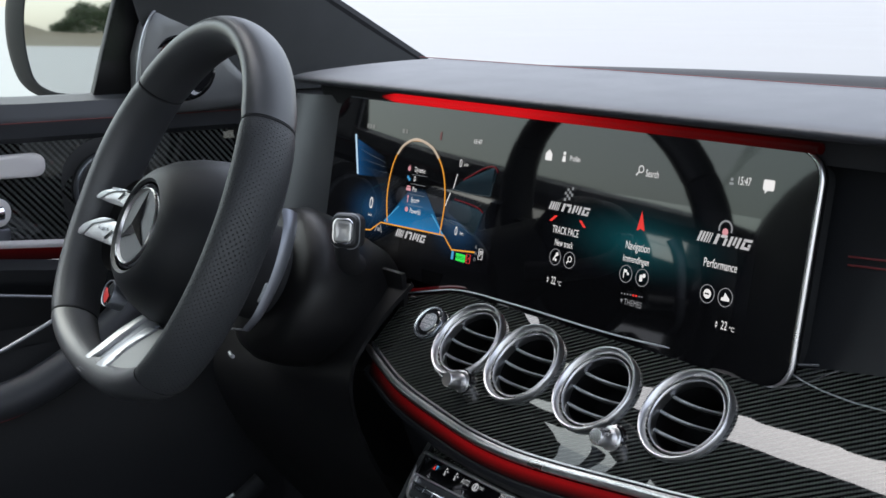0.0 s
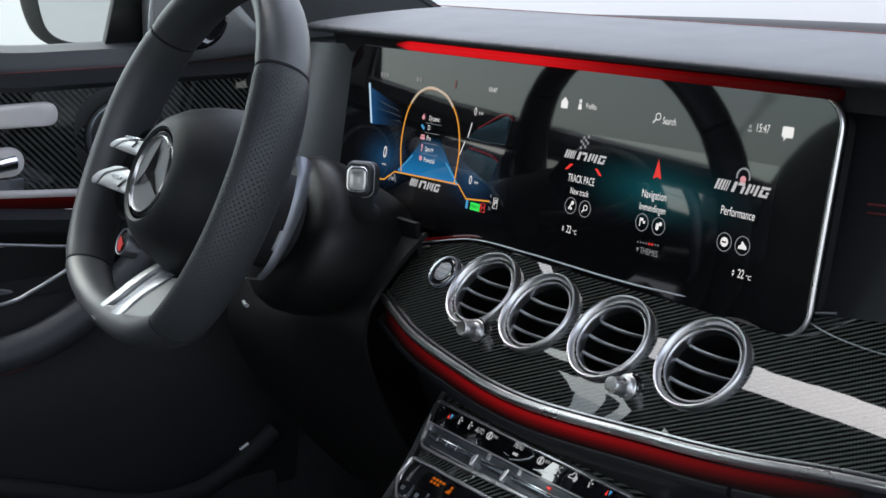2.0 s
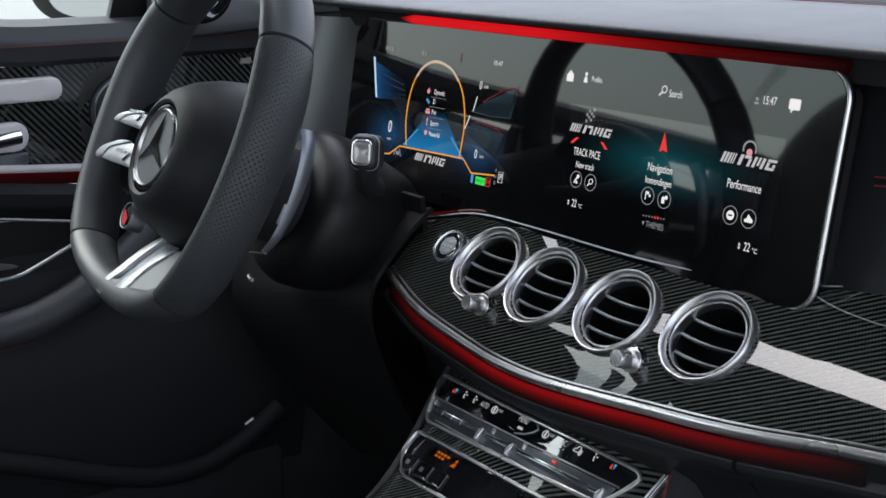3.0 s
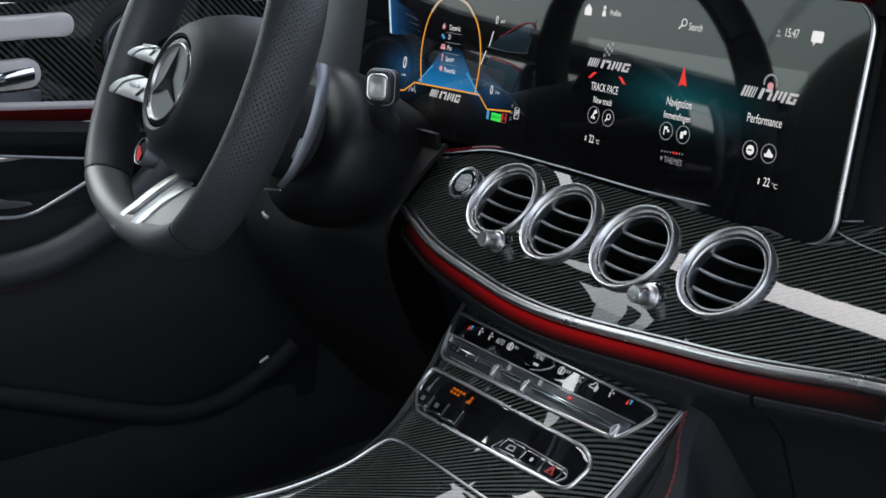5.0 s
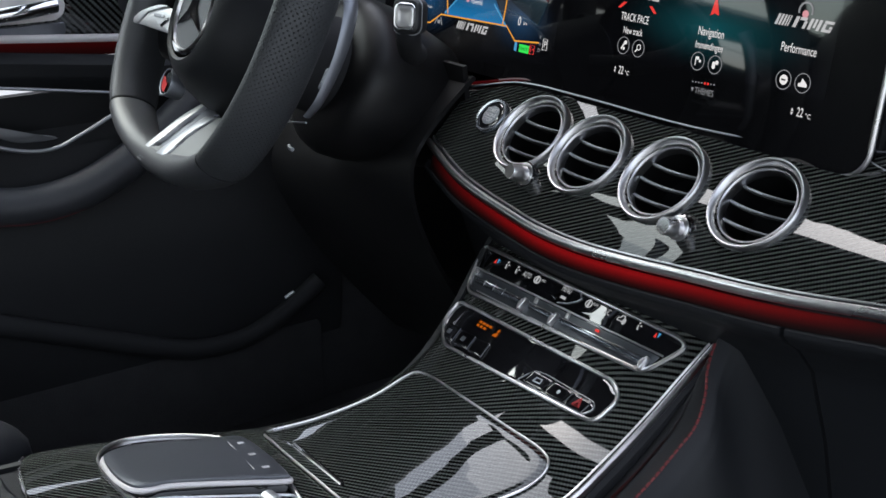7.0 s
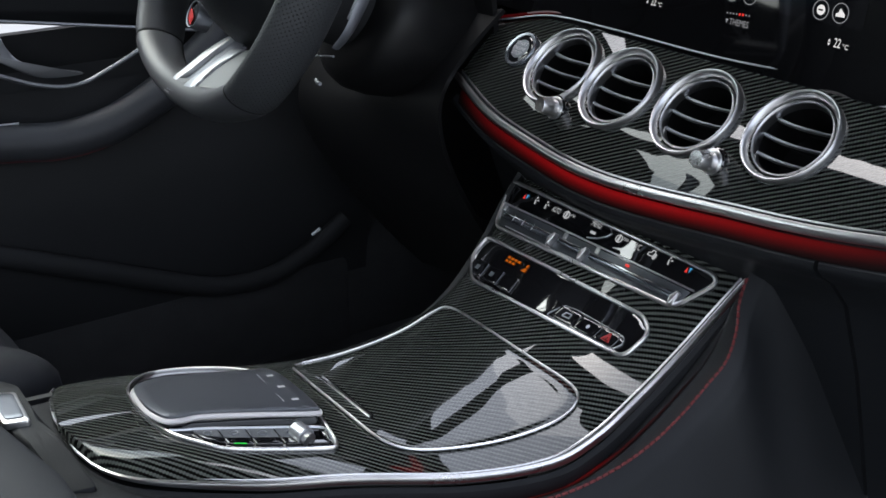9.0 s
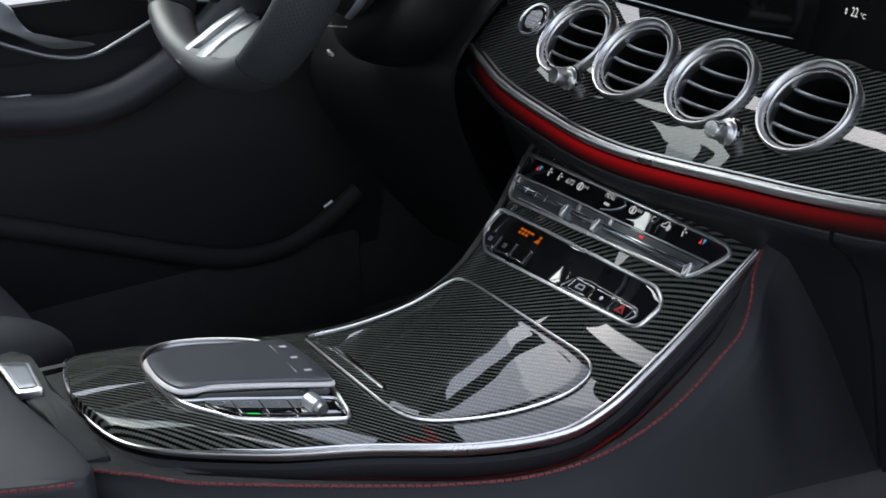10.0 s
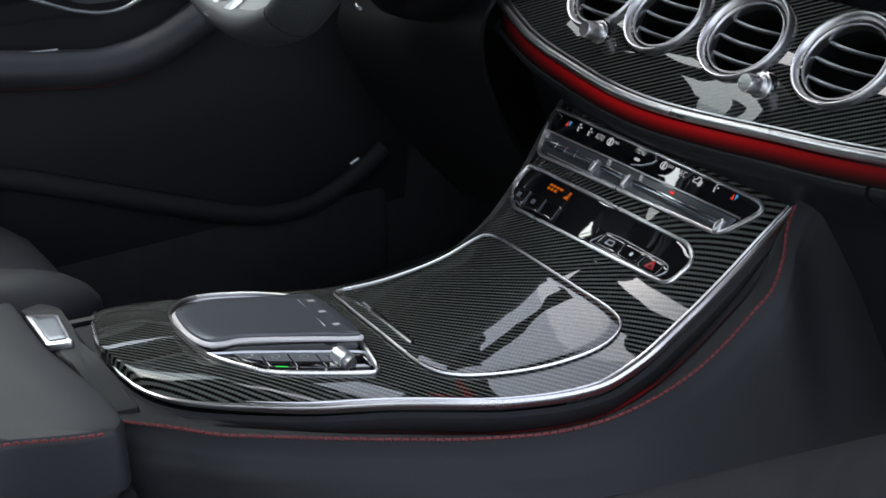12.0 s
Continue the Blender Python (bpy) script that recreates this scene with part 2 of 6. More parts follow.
def steps(a, c, n):
    return [a + (c - a) * i / n for i in range(n + 1)]


def tube(line, r, closed=False, ns=10, r2=None, up=(0, 0, 1), caps=True, taper=None):
    """A bar of round or oval section along a line; r across, r2 along `up`."""
    pts = [Vector(p) for p in line]
    n = len(pts)
    r2 = r if r2 is None else r2
    bm = bmesh.new()
    layer = bm.loops.layers.uv.new("UVMap")
    rings, dist = [], [0.0]
    for i in range(1, n):
        dist.append(dist[-1] + (pts[i] - pts[i - 1]).length)
    for i, p in enumerate(pts):
        a, c = (pts[(i - 1) % n], pts[(i + 1) % n]) if closed else (pts[max(i - 1, 0)], pts[min(i + 1, n - 1)])
        t = (c - a).normalized()
        side = t.cross(Vector(up))
        side = side.normalized() if side.length > 1e-6 else Vector((1, 0, 0))
        over = side.cross(t).normalized()
        k = taper(i / max(n - 1, 1)) if taper else 1.0
        rings.append([bm.verts.new(p + side * math.cos(q) * r * k + over * math.sin(q) * r2 * k)
                      for q in (2 * math.pi * j / ns for j in range(ns))])
    for i in range(n if closed else n - 1):
        for j in range(ns):
            f = bm.faces.new((rings[i][j], rings[(i + 1) % n][j], rings[(i + 1) % n][(j + 1) % ns], rings[i][(j + 1) % ns]))
            d0, d1 = dist[i], dist[(i + 1)] if i + 1 < n else dist[-1] + (pts[0] - pts[-1]).length
            w = 2 * math.pi * max(r, r2) / ns
            for loop, q in zip(f.loops, ((d0, j * w), (d1, j * w), (d1, (j + 1) * w), (d0, (j + 1) * w))):
                loop[layer].uv = q
    if caps and not closed:
        bm.faces.new(list(reversed(rings[0])))
        bm.faces.new(rings[-1])
    bmesh.ops.recalc_face_normals(bm, faces=bm.faces)
    return bm


def lathe(profile, m, n=40, squash=1.0):
    """Turned shape: (radius, height) pairs round the z axis of the pose m."""
    bm = bmesh.new()
    rings = []
    for r, h in profile:
        if r < 1e-6:
            rings.append([bm.verts.new(m @ Vector((0, 0, h)))])
        else:
            rings.append([bm.verts.new(m @ Vector((r * math.cos(a), squash * r * math.sin(a), h))) for a in (2 * math.pi * i / n for i in range(n))])
    for a, c in zip(rings, rings[1:]):
        for i in range(n):
            q = [a[i % len(a)], a[(i + 1) % len(a)], c[(i + 1) % len(c)], c[i % len(c)]]
            q = list(dict.fromkeys(q))
            if len(q) > 2:
                bm.faces.new(q)
    bmesh.ops.recalc_face_normals(bm, faces=bm.faces)
    return bm


def rounded(x0, y0, x1, y1, r, n=5):
    """Outline of a rectangle with round corners, counter-clockwise."""
    out = []
    for cx, cy, a0 in ((x1 - r, y1 - r, 0), (x0 + r, y1 - r, 90), (x0 + r, y0 + r, 180), (x1 - r, y0 + r, 270)):
        for i in range(n + 1):
            a = radians(a0 + 90 * i / n)
            out.append((cx + r * math.cos(a), cy + r * math.sin(a)))
    return out


def soft(points, r, n=5):
    """A polygon with its corners rounded."""
    out = []
    k = len(points)
    for i in range(k):
        a, p, c = (Vector(points[(i + j) % k]) for j in (-1, 0, 1))
        q0 = p + (a - p).normalized() * min(r, (a - p).length * 0.45)
        q1 = p + (c - p).normalized() * min(r, (c - p).length * 0.45)
        for j in range(n + 1):
            s = j / n
            v = q0 * (1 - s) ** 2 + p * 2 * s * (1 - s) + q1 * s * s
            out.append((v.x, v.y))
    return out


def dense(outline, step):
    out = []
    for a, c in zip(outline, outline[1:] + outline[:1]):
        n = max(1, int(math.hypot(c[0] - a[0], c[1] - a[1]) / step))
        out += [(a[0] + (c[0] - a[0]) * i / n, a[1] + (c[1] - a[1]) * i / n) for i in range(n)]
    return out


def plate(outline, on, top, depth, edge=0.0008, rings=5, step=0.012, crown=0.0, uv=None):
    """A plate with the given outline laid on a surface on(u, v, h): top face at height top, a rounded edge, sides down by depth."""
    o = dense(outline, step)
    cu, cv = sum(p[0] for p in o) / len(o), sum(p[1] for p in o) / len(o)
    size = max(math.hypot(p[0] - cu, p[1] - cv) for p in o)
    bm = bmesh.new()
    layer = bm.loops.layers.uv.new("UVMap")
    flat = {}
    loops = []

    def ring(scale, inset, h):
        row = []
        for u, v in o:
            d = math.hypot(u - cu, v - cv)
            k = scale * max(0.0, 1 - inset / d) if d > 1e-9 else 0
            q = (cu + (u - cu) * k, cv + (v - cv) * k)
            vert = bm.verts.new(on(q[0], q[1], h))
            flat[vert] = q
            row.append(vert)
        loops.append(row)

    ring(1, 0, top - depth)
    ring(1, 0, top - edge)
    ring(1, edge * 0.3, top - edge * 0.3)
    for i in range(rings):
        s = 1 - i / rings
        ring(s, edge, top + crown * (1 - s * s))
    centre = bm.verts.new(on(cu, cv, top + crown))
    flat[centre] = (cu, cv)
    n = len(o)
    for a, c in zip(loops, loops[1:]):
        for i in range(n):
            bm.faces.new((a[i], a[(i + 1) % n], c[(i + 1) % n], c[i]))
    for i in range(n):
        bm.faces.new((loops[-1][i], loops[-1][(i + 1) % n], centre))
    for f in bm.faces:
        for loop in f.loops:
            loop[layer].uv = uv(*flat[loop.vert]) if uv else flat[loop.vert]
    bmesh.ops.recalc_face_normals(bm, faces=bm.faces)
    return bm


def frame_line(outline, on, h, r, r2=None, ns=8, step=0.008, closed=True):
    """A moulding of small section that follows an outline on a surface."""
    o = dense(outline, step) if closed else outline
    return tube([on(u, v, h) for u, v in o], r, closed, ns, r2, up=tuple((on(*o[0], 0.01) - on(*o[0], 0)).normalized()))


def box(x0, y0, z0, x1, y1, z1, bevel=0.0, on=None, cuts=0):
    bm = bmesh.new()
    bmesh.ops.create_cube(bm, size=1)
    for v in bm.verts:
        v.co = Vector((x0 + (v.co.x + 0.5) * (x1 - x0), y0 + (v.co.y + 0.5) * (y1 - y0), z0 + (v.co.z + 0.5) * (z1 - z0)))
    if bevel:
        bmesh.ops.bevel(bm, geom=list(bm.edges), offset=bevel, segments=2, affect="EDGES", profile=0.6)
    if on:
        for v in bm.verts:
            v.co = on(*v.co)
    return bm


def letters(text, size, on, u, v, h=0.0004, align="CENTER", squeeze=1.0, slant=0.0):
    """Flat raised lettering from the built-in font, laid on a surface."""
    data = bpy.data.curves.new("lettering", "FONT")
    data.body, data.size, data.align_x, data.align_y = text, size, align, "CENTER"
    ob = bpy.data.objects.new("lettering", data)
    scene.collection.objects.link(ob)
    bpy.context.view_layer.update()
    me = bpy.data.meshes.new_from_object(ob.evaluated_get(bpy.context.evaluated_depsgraph_get()))
    bm = bmesh.new()
    bm.from_mesh(me)
    bpy.data.objects.remove(ob)
    bpy.data.meshes.remove(me)
    bpy.data.curves.remove(data)
    for vert in bm.verts:
        vert.co = on(u + vert.co.x * squeeze + vert.co.y * slant, v + vert.co.y, h)
    return bm


def patch(outline, on, h=0.0004):
    """A thin flat mark (a symbol's piece) on a surface."""
    bm = bmesh.new()
    bm.faces.new([bm.verts.new(on(u, v, h)) for u, v in outline])
    bmesh.ops.triangulate(bm, faces=bm.faces)
    return bm


def joined(*bms):
    out = bmesh.new()
    for b_ in bms:
        me = bpy.data.meshes.new("piece")
        b_.to_mesh(me)
        b_.free()
        out.from_mesh(me)
        bpy.data.meshes.remove(me)
    return out


def disc(u, v, r, n=20, squash=1.0):
    return [(u + r * math.cos(2 * math.pi * i / n), v + squash * r * math.sin(2 * math.pi * i / n)) for i in range(n)]


# ---- surfaces of the cabin, x to the car's right, y to its nose ----
trim_low = hermite((-0.27, -0.235, -0.183, -0.104, -0.046, 0.010, 0.078, 0.139, 0.194, 0.245, 0.319, 0.5, 0.78), (0.786, 0.776, 0.763, 0.753, 0.748, 0.748, 0.753, 0.759, 0.764, 0.770, 0.781, 0.802, 0.83))
trim_high = hermite((-0.27, -0.247, -0.193, -0.105, 0.048, 0.169, 0.21, 0.25, 0.45, 0.78), (0.831, 0.836, 0.847, 0.849, 0.849, 0.855, 0.860, 0.867, 0.885, 0.90))


def on_trim(x, z, h):
    """The trim's face rounds over below and runs straight above."""
    k = (z - 0.800) / 0.05
    swell = 1 - k * k if k < 0.27 else 1 - 0.27 * 0.27 - 0.54 * (k - 0.27)
    y = -0.0409 + 0.9936 * (z - 0.83) - 0.0095 * swell
    return Vector((x, y, z)) + h * Vector((0, -0.725, 0.689))


def on_screen(x, z, h):
    """The glass stands a little proud of the dash; its face is laid out at 0.9854 of full size."""
    return 0.9854 * Vector((x, 0.17 * (z - 0.95), z)) + Vector((0.0120, -0.0120, 0.0169)) + h * Vector((0, -0.986, 0.168))


console_z = hermite((-0.72, -0.65, -0.55, -0.45, -0.36, -0.28, -0.21, -0.145, -0.10, -0.05), (0.611, 0.607, 0.600, 0.590, 0.582, 0.588, 0.605, 0.642, 0.690, 0.745))


def on_console(x, y, h):
    """The console's face: a sweep in y, crowned across so that its flanks fall away."""
    slope = (console_z(y + 0.004) - console_z(y - 0.004)) / 0.008
    n = Vector((1.2 * (x + 0.02), -slope, 1)).normalized()
    p = Vector((x, y, console_z(y)))
    fall = 1.13 * (0.0064 - (x + 0.02) ** 2)
    return p + fall * (Vector((0.80, -0.83, 1.12)) - p) + h * n


SWEEP_Y = np.linspace(-0.72, -0.04, 69)
SWEEP = np.concatenate(([0.0], np.cumsum([math.hypot(c - a, console_z(c) - console_z(a)) for a, c in zip(SWEEP_Y, SWEEP_Y[1:])])))


def console_uv(x, y):
    """Cloth laid along the sweep: across, and the way along the curve."""
    return (x, float(np.interp(y, SWEEP_Y, SWEEP)))


def on_door(y, z, h):
    return Vector((-0.70 + h, y, z))


# ---- outside: pale tarmac, a grass bank and a far wood ----
TARMAC = surface("pale_wet_tarmac", (0.135, 0.132, 0.126), (0.205, 0.201, 0.194), (0.45, 0.65), 0.25, 60, 0.0)
GRASS = surface("dry_grass", (0.055, 0.046, 0.024), (0.105, 0.086, 0.048), (0.8, 0.95), 0.5, 9, 0.5)
LEAF = surface("dark_foliage", (0.025, 0.045, 0.02), (0.07, 0.10, 0.04), (0.6, 0.8), 0.8, 6, 0.3)
ground = part("ground", sheet(lambda u, v: Vector((u, v, 0)), steps(-900, 900, 24), steps(-900, 900, 24)), TARMAC)
tagged(ground, "pale wet tarmac apron reaching to the horizon", "ground", kind="structure")


def bank_point(u, v):
    crest = 3.6 + 4.6 * min(1.0, max(0.0, (-118 - u) / 14)) + 0.5 * noise.noise((u * 0.06, 0, 0))
    return Vector((u, -262 - v * 60 + 4.0 * math.sin(u * 0.03), 0.02 + crest * v ** 1.2 + 0.3 * noise.noise((u * 0.1, v * 4, 0)) * v))


bank = part("grass_bank", sheet(bank_point, steps(-320, 220, 110), steps(0, 1, 14)), GRASS)
tagged(bank, "low bank of dry yellow-brown grass behind the tarmac", "grass bank", kind="structure")


def far_wood():
    """Crowns made of many small leaf clumps, thick below and ragged on top."""
    rnd = random.Random(4)
    bm = bmesh.new()
    for i in range(11000):
        a = rnd.uniform(-120, 30)
        y = -324 - rnd.uniform(0, 7)
        step = min(1.0, max(0.35, (a + 121) / 6))
        top = 9.4 * step * (0.86 + 0.30 * noise.noise((a * 0.22, 0.3, 0)) + 0.12 * noise.noise((a * 0.9, 2, 0)))
        c = Vector((a, y, 3.2 + rnd.random() ** 0.8 * max(top, 1.0)))
        r = rnd.uniform(0.25, 0.6)
        for k in range(4):
            b0 = Vector((rnd.uniform(-1, 1), rnd.uniform(-1, 1), rnd.uniform(-1, 1))) * r
            q = Euler((rnd.uniform(0, 6), rnd.uniform(0, 6), rnd.uniform(0, 6))).to_matrix()
            bm.faces.new([bm.verts.new(c + b0 + q @ (Vector((math.cos(w), math.sin(w), 0)) * r * 0.9)) for w in (0, 2.1, 4.2)])
    return bm


tagged(part("far_wood", far_wood(), LEAF, flat=True), "far dark green wood of mixed trees behind the bank", "trees", kind="stuff")

# ---- car shell: floor, roof, pillars, bulkhead ----
shell = thing("car_body", (0, -0.4, 0.25), "white car body with dark headliner, pillars and carpeted floor", "car body")
part("floor_pan", box(-0.74, -2.3, 0.24, 0.74, 0.45, 0.28, 0.01), CARPET, shell)
def roof_point(u, v):
    return Vector((u, v, 1.40 - 0.10 * u * u - 0.05 * (v + 0.9) ** 2))


part("roof", sheet(roof_point, steps(-0.47, 0.47, 20), steps(-2.3, -0.29, 20), 0.05), HEADLINER, shell, "dark cloth headliner")
part("bulkhead", box(-0.72, 0.34, 0.27, 0.72, 0.40, 1.0, 0.02), CARPET, shell)
part("kick_panel", box(-0.76, -0.02, 0.27, -0.69, 0.36, 1.03, 0.01), CARPET, shell)
part("sill", tube(bend([(-0.66, -1.1, 0.72), (-0.66, -0.70, 0.612), (-0.66, -0.532, 0.552), (-0.66, -0.448, 0.518), (-0.66, -0.366, 0.484), (-0.66, -0.253, 0.438), (-0.66, -0.197, 0.424), (-0.66, -0.137, 0.424), (-0.66, -0.092, 0.439), (-0.66, -0.06, 0.455), (-0.655, -0.02, 0.485)]), 0.012, ns=14, r2=0.014), DARK_TRIM, shell, "black door sill trim")
part("sill_clip", tube([(-0.565, -0.122, 0.511), (-0.56, -0.112, 0.519)], 0.0026, ns=8), SATIN_GREY, shell, "small silver clip by the sill")
part("door_sill", box(-0.78, -2.2, 0.24, -0.685, 0.0, 0.42, 0.012), CARPET, shell)
part("rear_wall", box(-0.70, -2.3, 0.28, 0.70, -2.2, 0.98, 0.02), DARK_TRIM, shell)
part("front_body", box(-0.80, 0.64, 0.25, 0.80, 1.90, 0.70, 0.06), PAINT, shell, "white front wings and bumper")
part("bonnet", sheet(lambda u, v: Vector((u, v, 0.995 - 0.03 * u * u - 0.16 * (v - 0.55) ** 2 - 0.36 * max(0.0, abs(u) - 0.70) / 0.10)), steps(-0.8, 0.8, 32), steps(0.66, 1.9, 10), 0.02), PAINT, shell, "white bonnet")


def pillar_line(x0, y0, z0, x1, y1, z1, bulge, wide, deep):
    a, c = Vector((x0, y0, z0)), Vector((x1, y1, z1))
    line = [a.lerp(c, s) + Vector((bulge * math.sin(math.pi * s), 0, 0.02 * math.sin(math.pi * s))) for s in steps(0, 1, 10)]
    return tube(line, wide, ns=12, r2=deep, up=(1, 0, 0))


def a_pillar():
    """Broad trim that rises from the dash corner and leans back to the roof."""
    def f(u, v):
        front = Vector((-0.715, 0.335, 1.040)).lerp(Vector((-0.60, -0.36, 1.40)), v)
        rear = Vector((-0.735 + 0.095 * v, -0.135 - 0.345 * v ** 2.4, 1.035 + 0.365 * v))
        front.z -= 0.008 * math.sin(math.pi * min(1.0, 1.6 * v))
        p = front.lerp(rear, u)
        p.x += 0.012 * math.sin(math.pi * u) + 0.13 * v ** 3
        return p
    return sheet(f, steps(0, 1, 12), steps(0, 1, 12), 0.03)


part("a_pillar", a_pillar(), PILLAR_CLOTH, shell, "dark grey windscreen pillar trim")
part("pillar_seal", tube(bend([(-0.722, 0.355, 1.030), (-0.702, 0.20, 1.110), (-0.662, 0.0, 1.210), (-0.595, -0.2, 1.315), (-0.47, -0.38, 1.40)]), 0.012, ns=8), DARK_TRIM, shell)
part("b_pillar", pillar_line(-0.73, -1.52, 0.30, -0.50, -1.58, 1.38, -0.01, 0.028, 0.075), SOFT_PLASTIC, shell)
part("c_pillar", pillar_line(-0.73, -1.95, 0.90, -0.48, -1.70, 1.38, -0.01, 0.03, 0.12), SOFT_PLASTIC, shell)
part("far_a_pillar", pillar_line(0.70, 0.32, 1.03, 0.47, -0.38, 1.40, 0.02, 0.03, 0.04), SOFT_PLASTIC, shell)
part("far_b_pillar", pillar_line(0.73, -1.25, 0.30, 0.50, -1.27, 1.38, 0.01, 0.028, 0.05), SOFT_PLASTIC, shell)
part("roof_rail", tube(bend([(-0.50, -0.25, 1.385), (-0.485, -0.7, 1.405), (-0.49, -1.2, 1.395), (-0.47, -1.7, 1.38)]), 0.03, ns=10, r2=0.03), SOFT_PLASTIC, shell)
part("rear_door_panel", box(-0.76, -2.2, 0.3, -0.68, -1.02, 1.085, 0.02), SOFT_PLASTIC, shell)
# Unseen dark box, added to block sky reflected in the display glass.
part("rear_sky_blocker", box(-0.70, -2.3, 0.95, -0.52, -1.86, 1.40, 0.02), HEADLINER, shell)
part("windscreen_cowl", tube(bend([(-0.70, 0.40, 1.040), (-0.35, 0.515, 1.044), (0.0, 0.55, 1.047), (0.35, 0.53, 1.049), (0.7, 0.42, 1.050)]), 0.05, ns=10, r2=0.010), DARK_TRIM, shell, "black ribbed windscreen seal")

# Unseen strip, added to keep sky out of the carbon trim's reflections.
part("sky_blocker_band", sheet(lambda u, v: Vector((u, -0.232 + 0.14 * v, 1.385 - 0.04 * v - 0.10 * u * u)), steps(-0.585, 0.52, 16), steps(0, 1, 4), 0.005), SOFT_PLASTIC, shell, "unseen black band added to block reflected sky")
# This mirror is out of view; added to hide sky from the lacquer.
header = thing("unseen_mirror", (-0.05, -0.16, 1.38), "unseen black interior mirror added to block reflected sky", "rear-view mirror")
part("housing", plate(rounded(-0.19, -0.170, 0.09, -0.110, 0.02), lambda u, v, h: Vector((u, v, 1.32 + h + 0.4 * (v + 0.2))), 0.0, 0.025, 0.008, 3, 0.02), SOFT_PLASTIC, header)
part("mount", plate(rounded(-0.13, -0.120, 0.03, -0.050, 0.03), lambda u, v, h: Vector((u, v, 1.372 + h - 0.25 * (v + 0.2))), 0.0, 0.030, 0.008, 3, 0.02), SOFT_PLASTIC, header)

# ---- dashboard ----
dash = thing("dashboard", (0, 0.05, 0.55), "black leather dashboard with red stitching and lacquered carbon trim", "dashboard")
XS = steps(-0.545, 0.74, 50)


DASH_V = (0, 0.10, 0.18, 0.26, 0.34, 0.42, 0.50, 0.60, 0.72, 0.86, 1.0)
DASH_Y = hermite(DASH_V, (0.012, -0.018, -0.029, -0.0345, -0.0345, -0.0290, -0.016, 0.02, 0.07, 0.13, 0.19))
DASH_Z = hermite(DASH_V, (1.048, 1.0487, 1.0505, 1.0535, 1.0568, 1.0597, 1.0620, 1.0656, 1.0690, 1.0718, 1.073))


def dash_top(x, v):
    """From the lip over the displays forward to the windscreen."""
    y, z = DASH_Y(v), DASH_Z(v)
    end = max(0.0, (-0.50 - x) / 0.045)
    return Vector((x, y + 0.025 * end * end * (1 - v), z - 0.003 * end * end))


part("upper_pad", sheet(dash_top, XS, steps(0, 1, 36), 0.006), LEATHER_SMOOTH, dash, "dark grey leather top pad")
part("windscreen_shelf", sheet(lambda x, v: Vector((x, 0.19 + 0.35 * v, 1.070 - 0.004 * math.cos(v * 3) - 0.030 * v)), XS, steps(0, 1, 10), 0.006), LEATHER, dash)
part("stitching", tube([Vector((x, 0.175, 1.0740)) for x in steps(-0.54, 0.74, 60)], 0.0005, ns=6), RED_THREAD, dash)
part("lip_shadow_gap", sheet(lambda x, v: Vector((x, 0.010 + 0.008 * v, 1.050 - 0.024 * v)), steps(-0.52, 0.74, 30), steps(0, 1, 2), 0.004), DARK_TRIM, dash)


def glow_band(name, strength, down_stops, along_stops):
    """Red emission, varied across and along a sheet, for lit strips and painted spill light (UV runs 0 to 1 both ways).
    """
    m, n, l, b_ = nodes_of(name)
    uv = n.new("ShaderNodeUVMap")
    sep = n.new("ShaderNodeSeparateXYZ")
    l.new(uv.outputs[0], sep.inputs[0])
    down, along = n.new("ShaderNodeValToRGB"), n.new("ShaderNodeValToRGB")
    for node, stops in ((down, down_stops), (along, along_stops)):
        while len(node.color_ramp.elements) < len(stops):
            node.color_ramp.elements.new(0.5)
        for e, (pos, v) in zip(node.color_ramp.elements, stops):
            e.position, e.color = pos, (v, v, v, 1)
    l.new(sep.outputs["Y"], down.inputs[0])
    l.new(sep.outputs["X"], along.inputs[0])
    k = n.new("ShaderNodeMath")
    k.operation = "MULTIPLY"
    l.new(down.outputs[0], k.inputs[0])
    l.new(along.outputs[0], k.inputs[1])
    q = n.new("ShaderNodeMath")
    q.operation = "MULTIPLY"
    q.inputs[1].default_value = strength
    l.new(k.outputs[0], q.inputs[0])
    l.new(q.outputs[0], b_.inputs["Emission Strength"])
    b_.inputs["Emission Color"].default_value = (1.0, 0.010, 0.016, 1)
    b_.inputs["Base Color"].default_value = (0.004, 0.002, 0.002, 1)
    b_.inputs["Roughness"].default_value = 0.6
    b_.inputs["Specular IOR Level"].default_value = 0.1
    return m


EVEN = ((0.0, 1.0), (1.0, 1.0))
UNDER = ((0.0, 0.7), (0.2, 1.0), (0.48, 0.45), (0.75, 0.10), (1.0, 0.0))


def top_light(u, v):
    k, a = (1 - 0.08 * u) * min(1.0, 0.25 + 18 * u), 2 * math.pi * v
    return Vector((-0.372 + 0.60 * u, -0.0010 + 0.0050 * k * math.cos(a), 1.0412 - 0.0016 * u + 0.0050 * k * math.sin(a)))


part("red_glow_strip", sheet(top_light, steps(0, 1, 50), steps(0, 1, 12)), glow_band("red_top_light", 0.24, EVEN, ((0.0, 0.05), (0.05, 1.0), (0.40, 0.9), (0.58, 0.36), (0.76, 0.10), (1.0, 0.01))), dash, "strip of red ambient glow")


def dash_back(x, v):
    """The leather face behind the displays, above the carbon."""
    z = 1.036 - v * (1.036 - trim_high(x) + 0.004)
    y = 0.032 + 0.17 * (z - 0.95) - (0.020 + 0.025 * min(1, max(0, (x - 0.30) / 0.10))) * v ** 3
    return Vector((x, y, z))


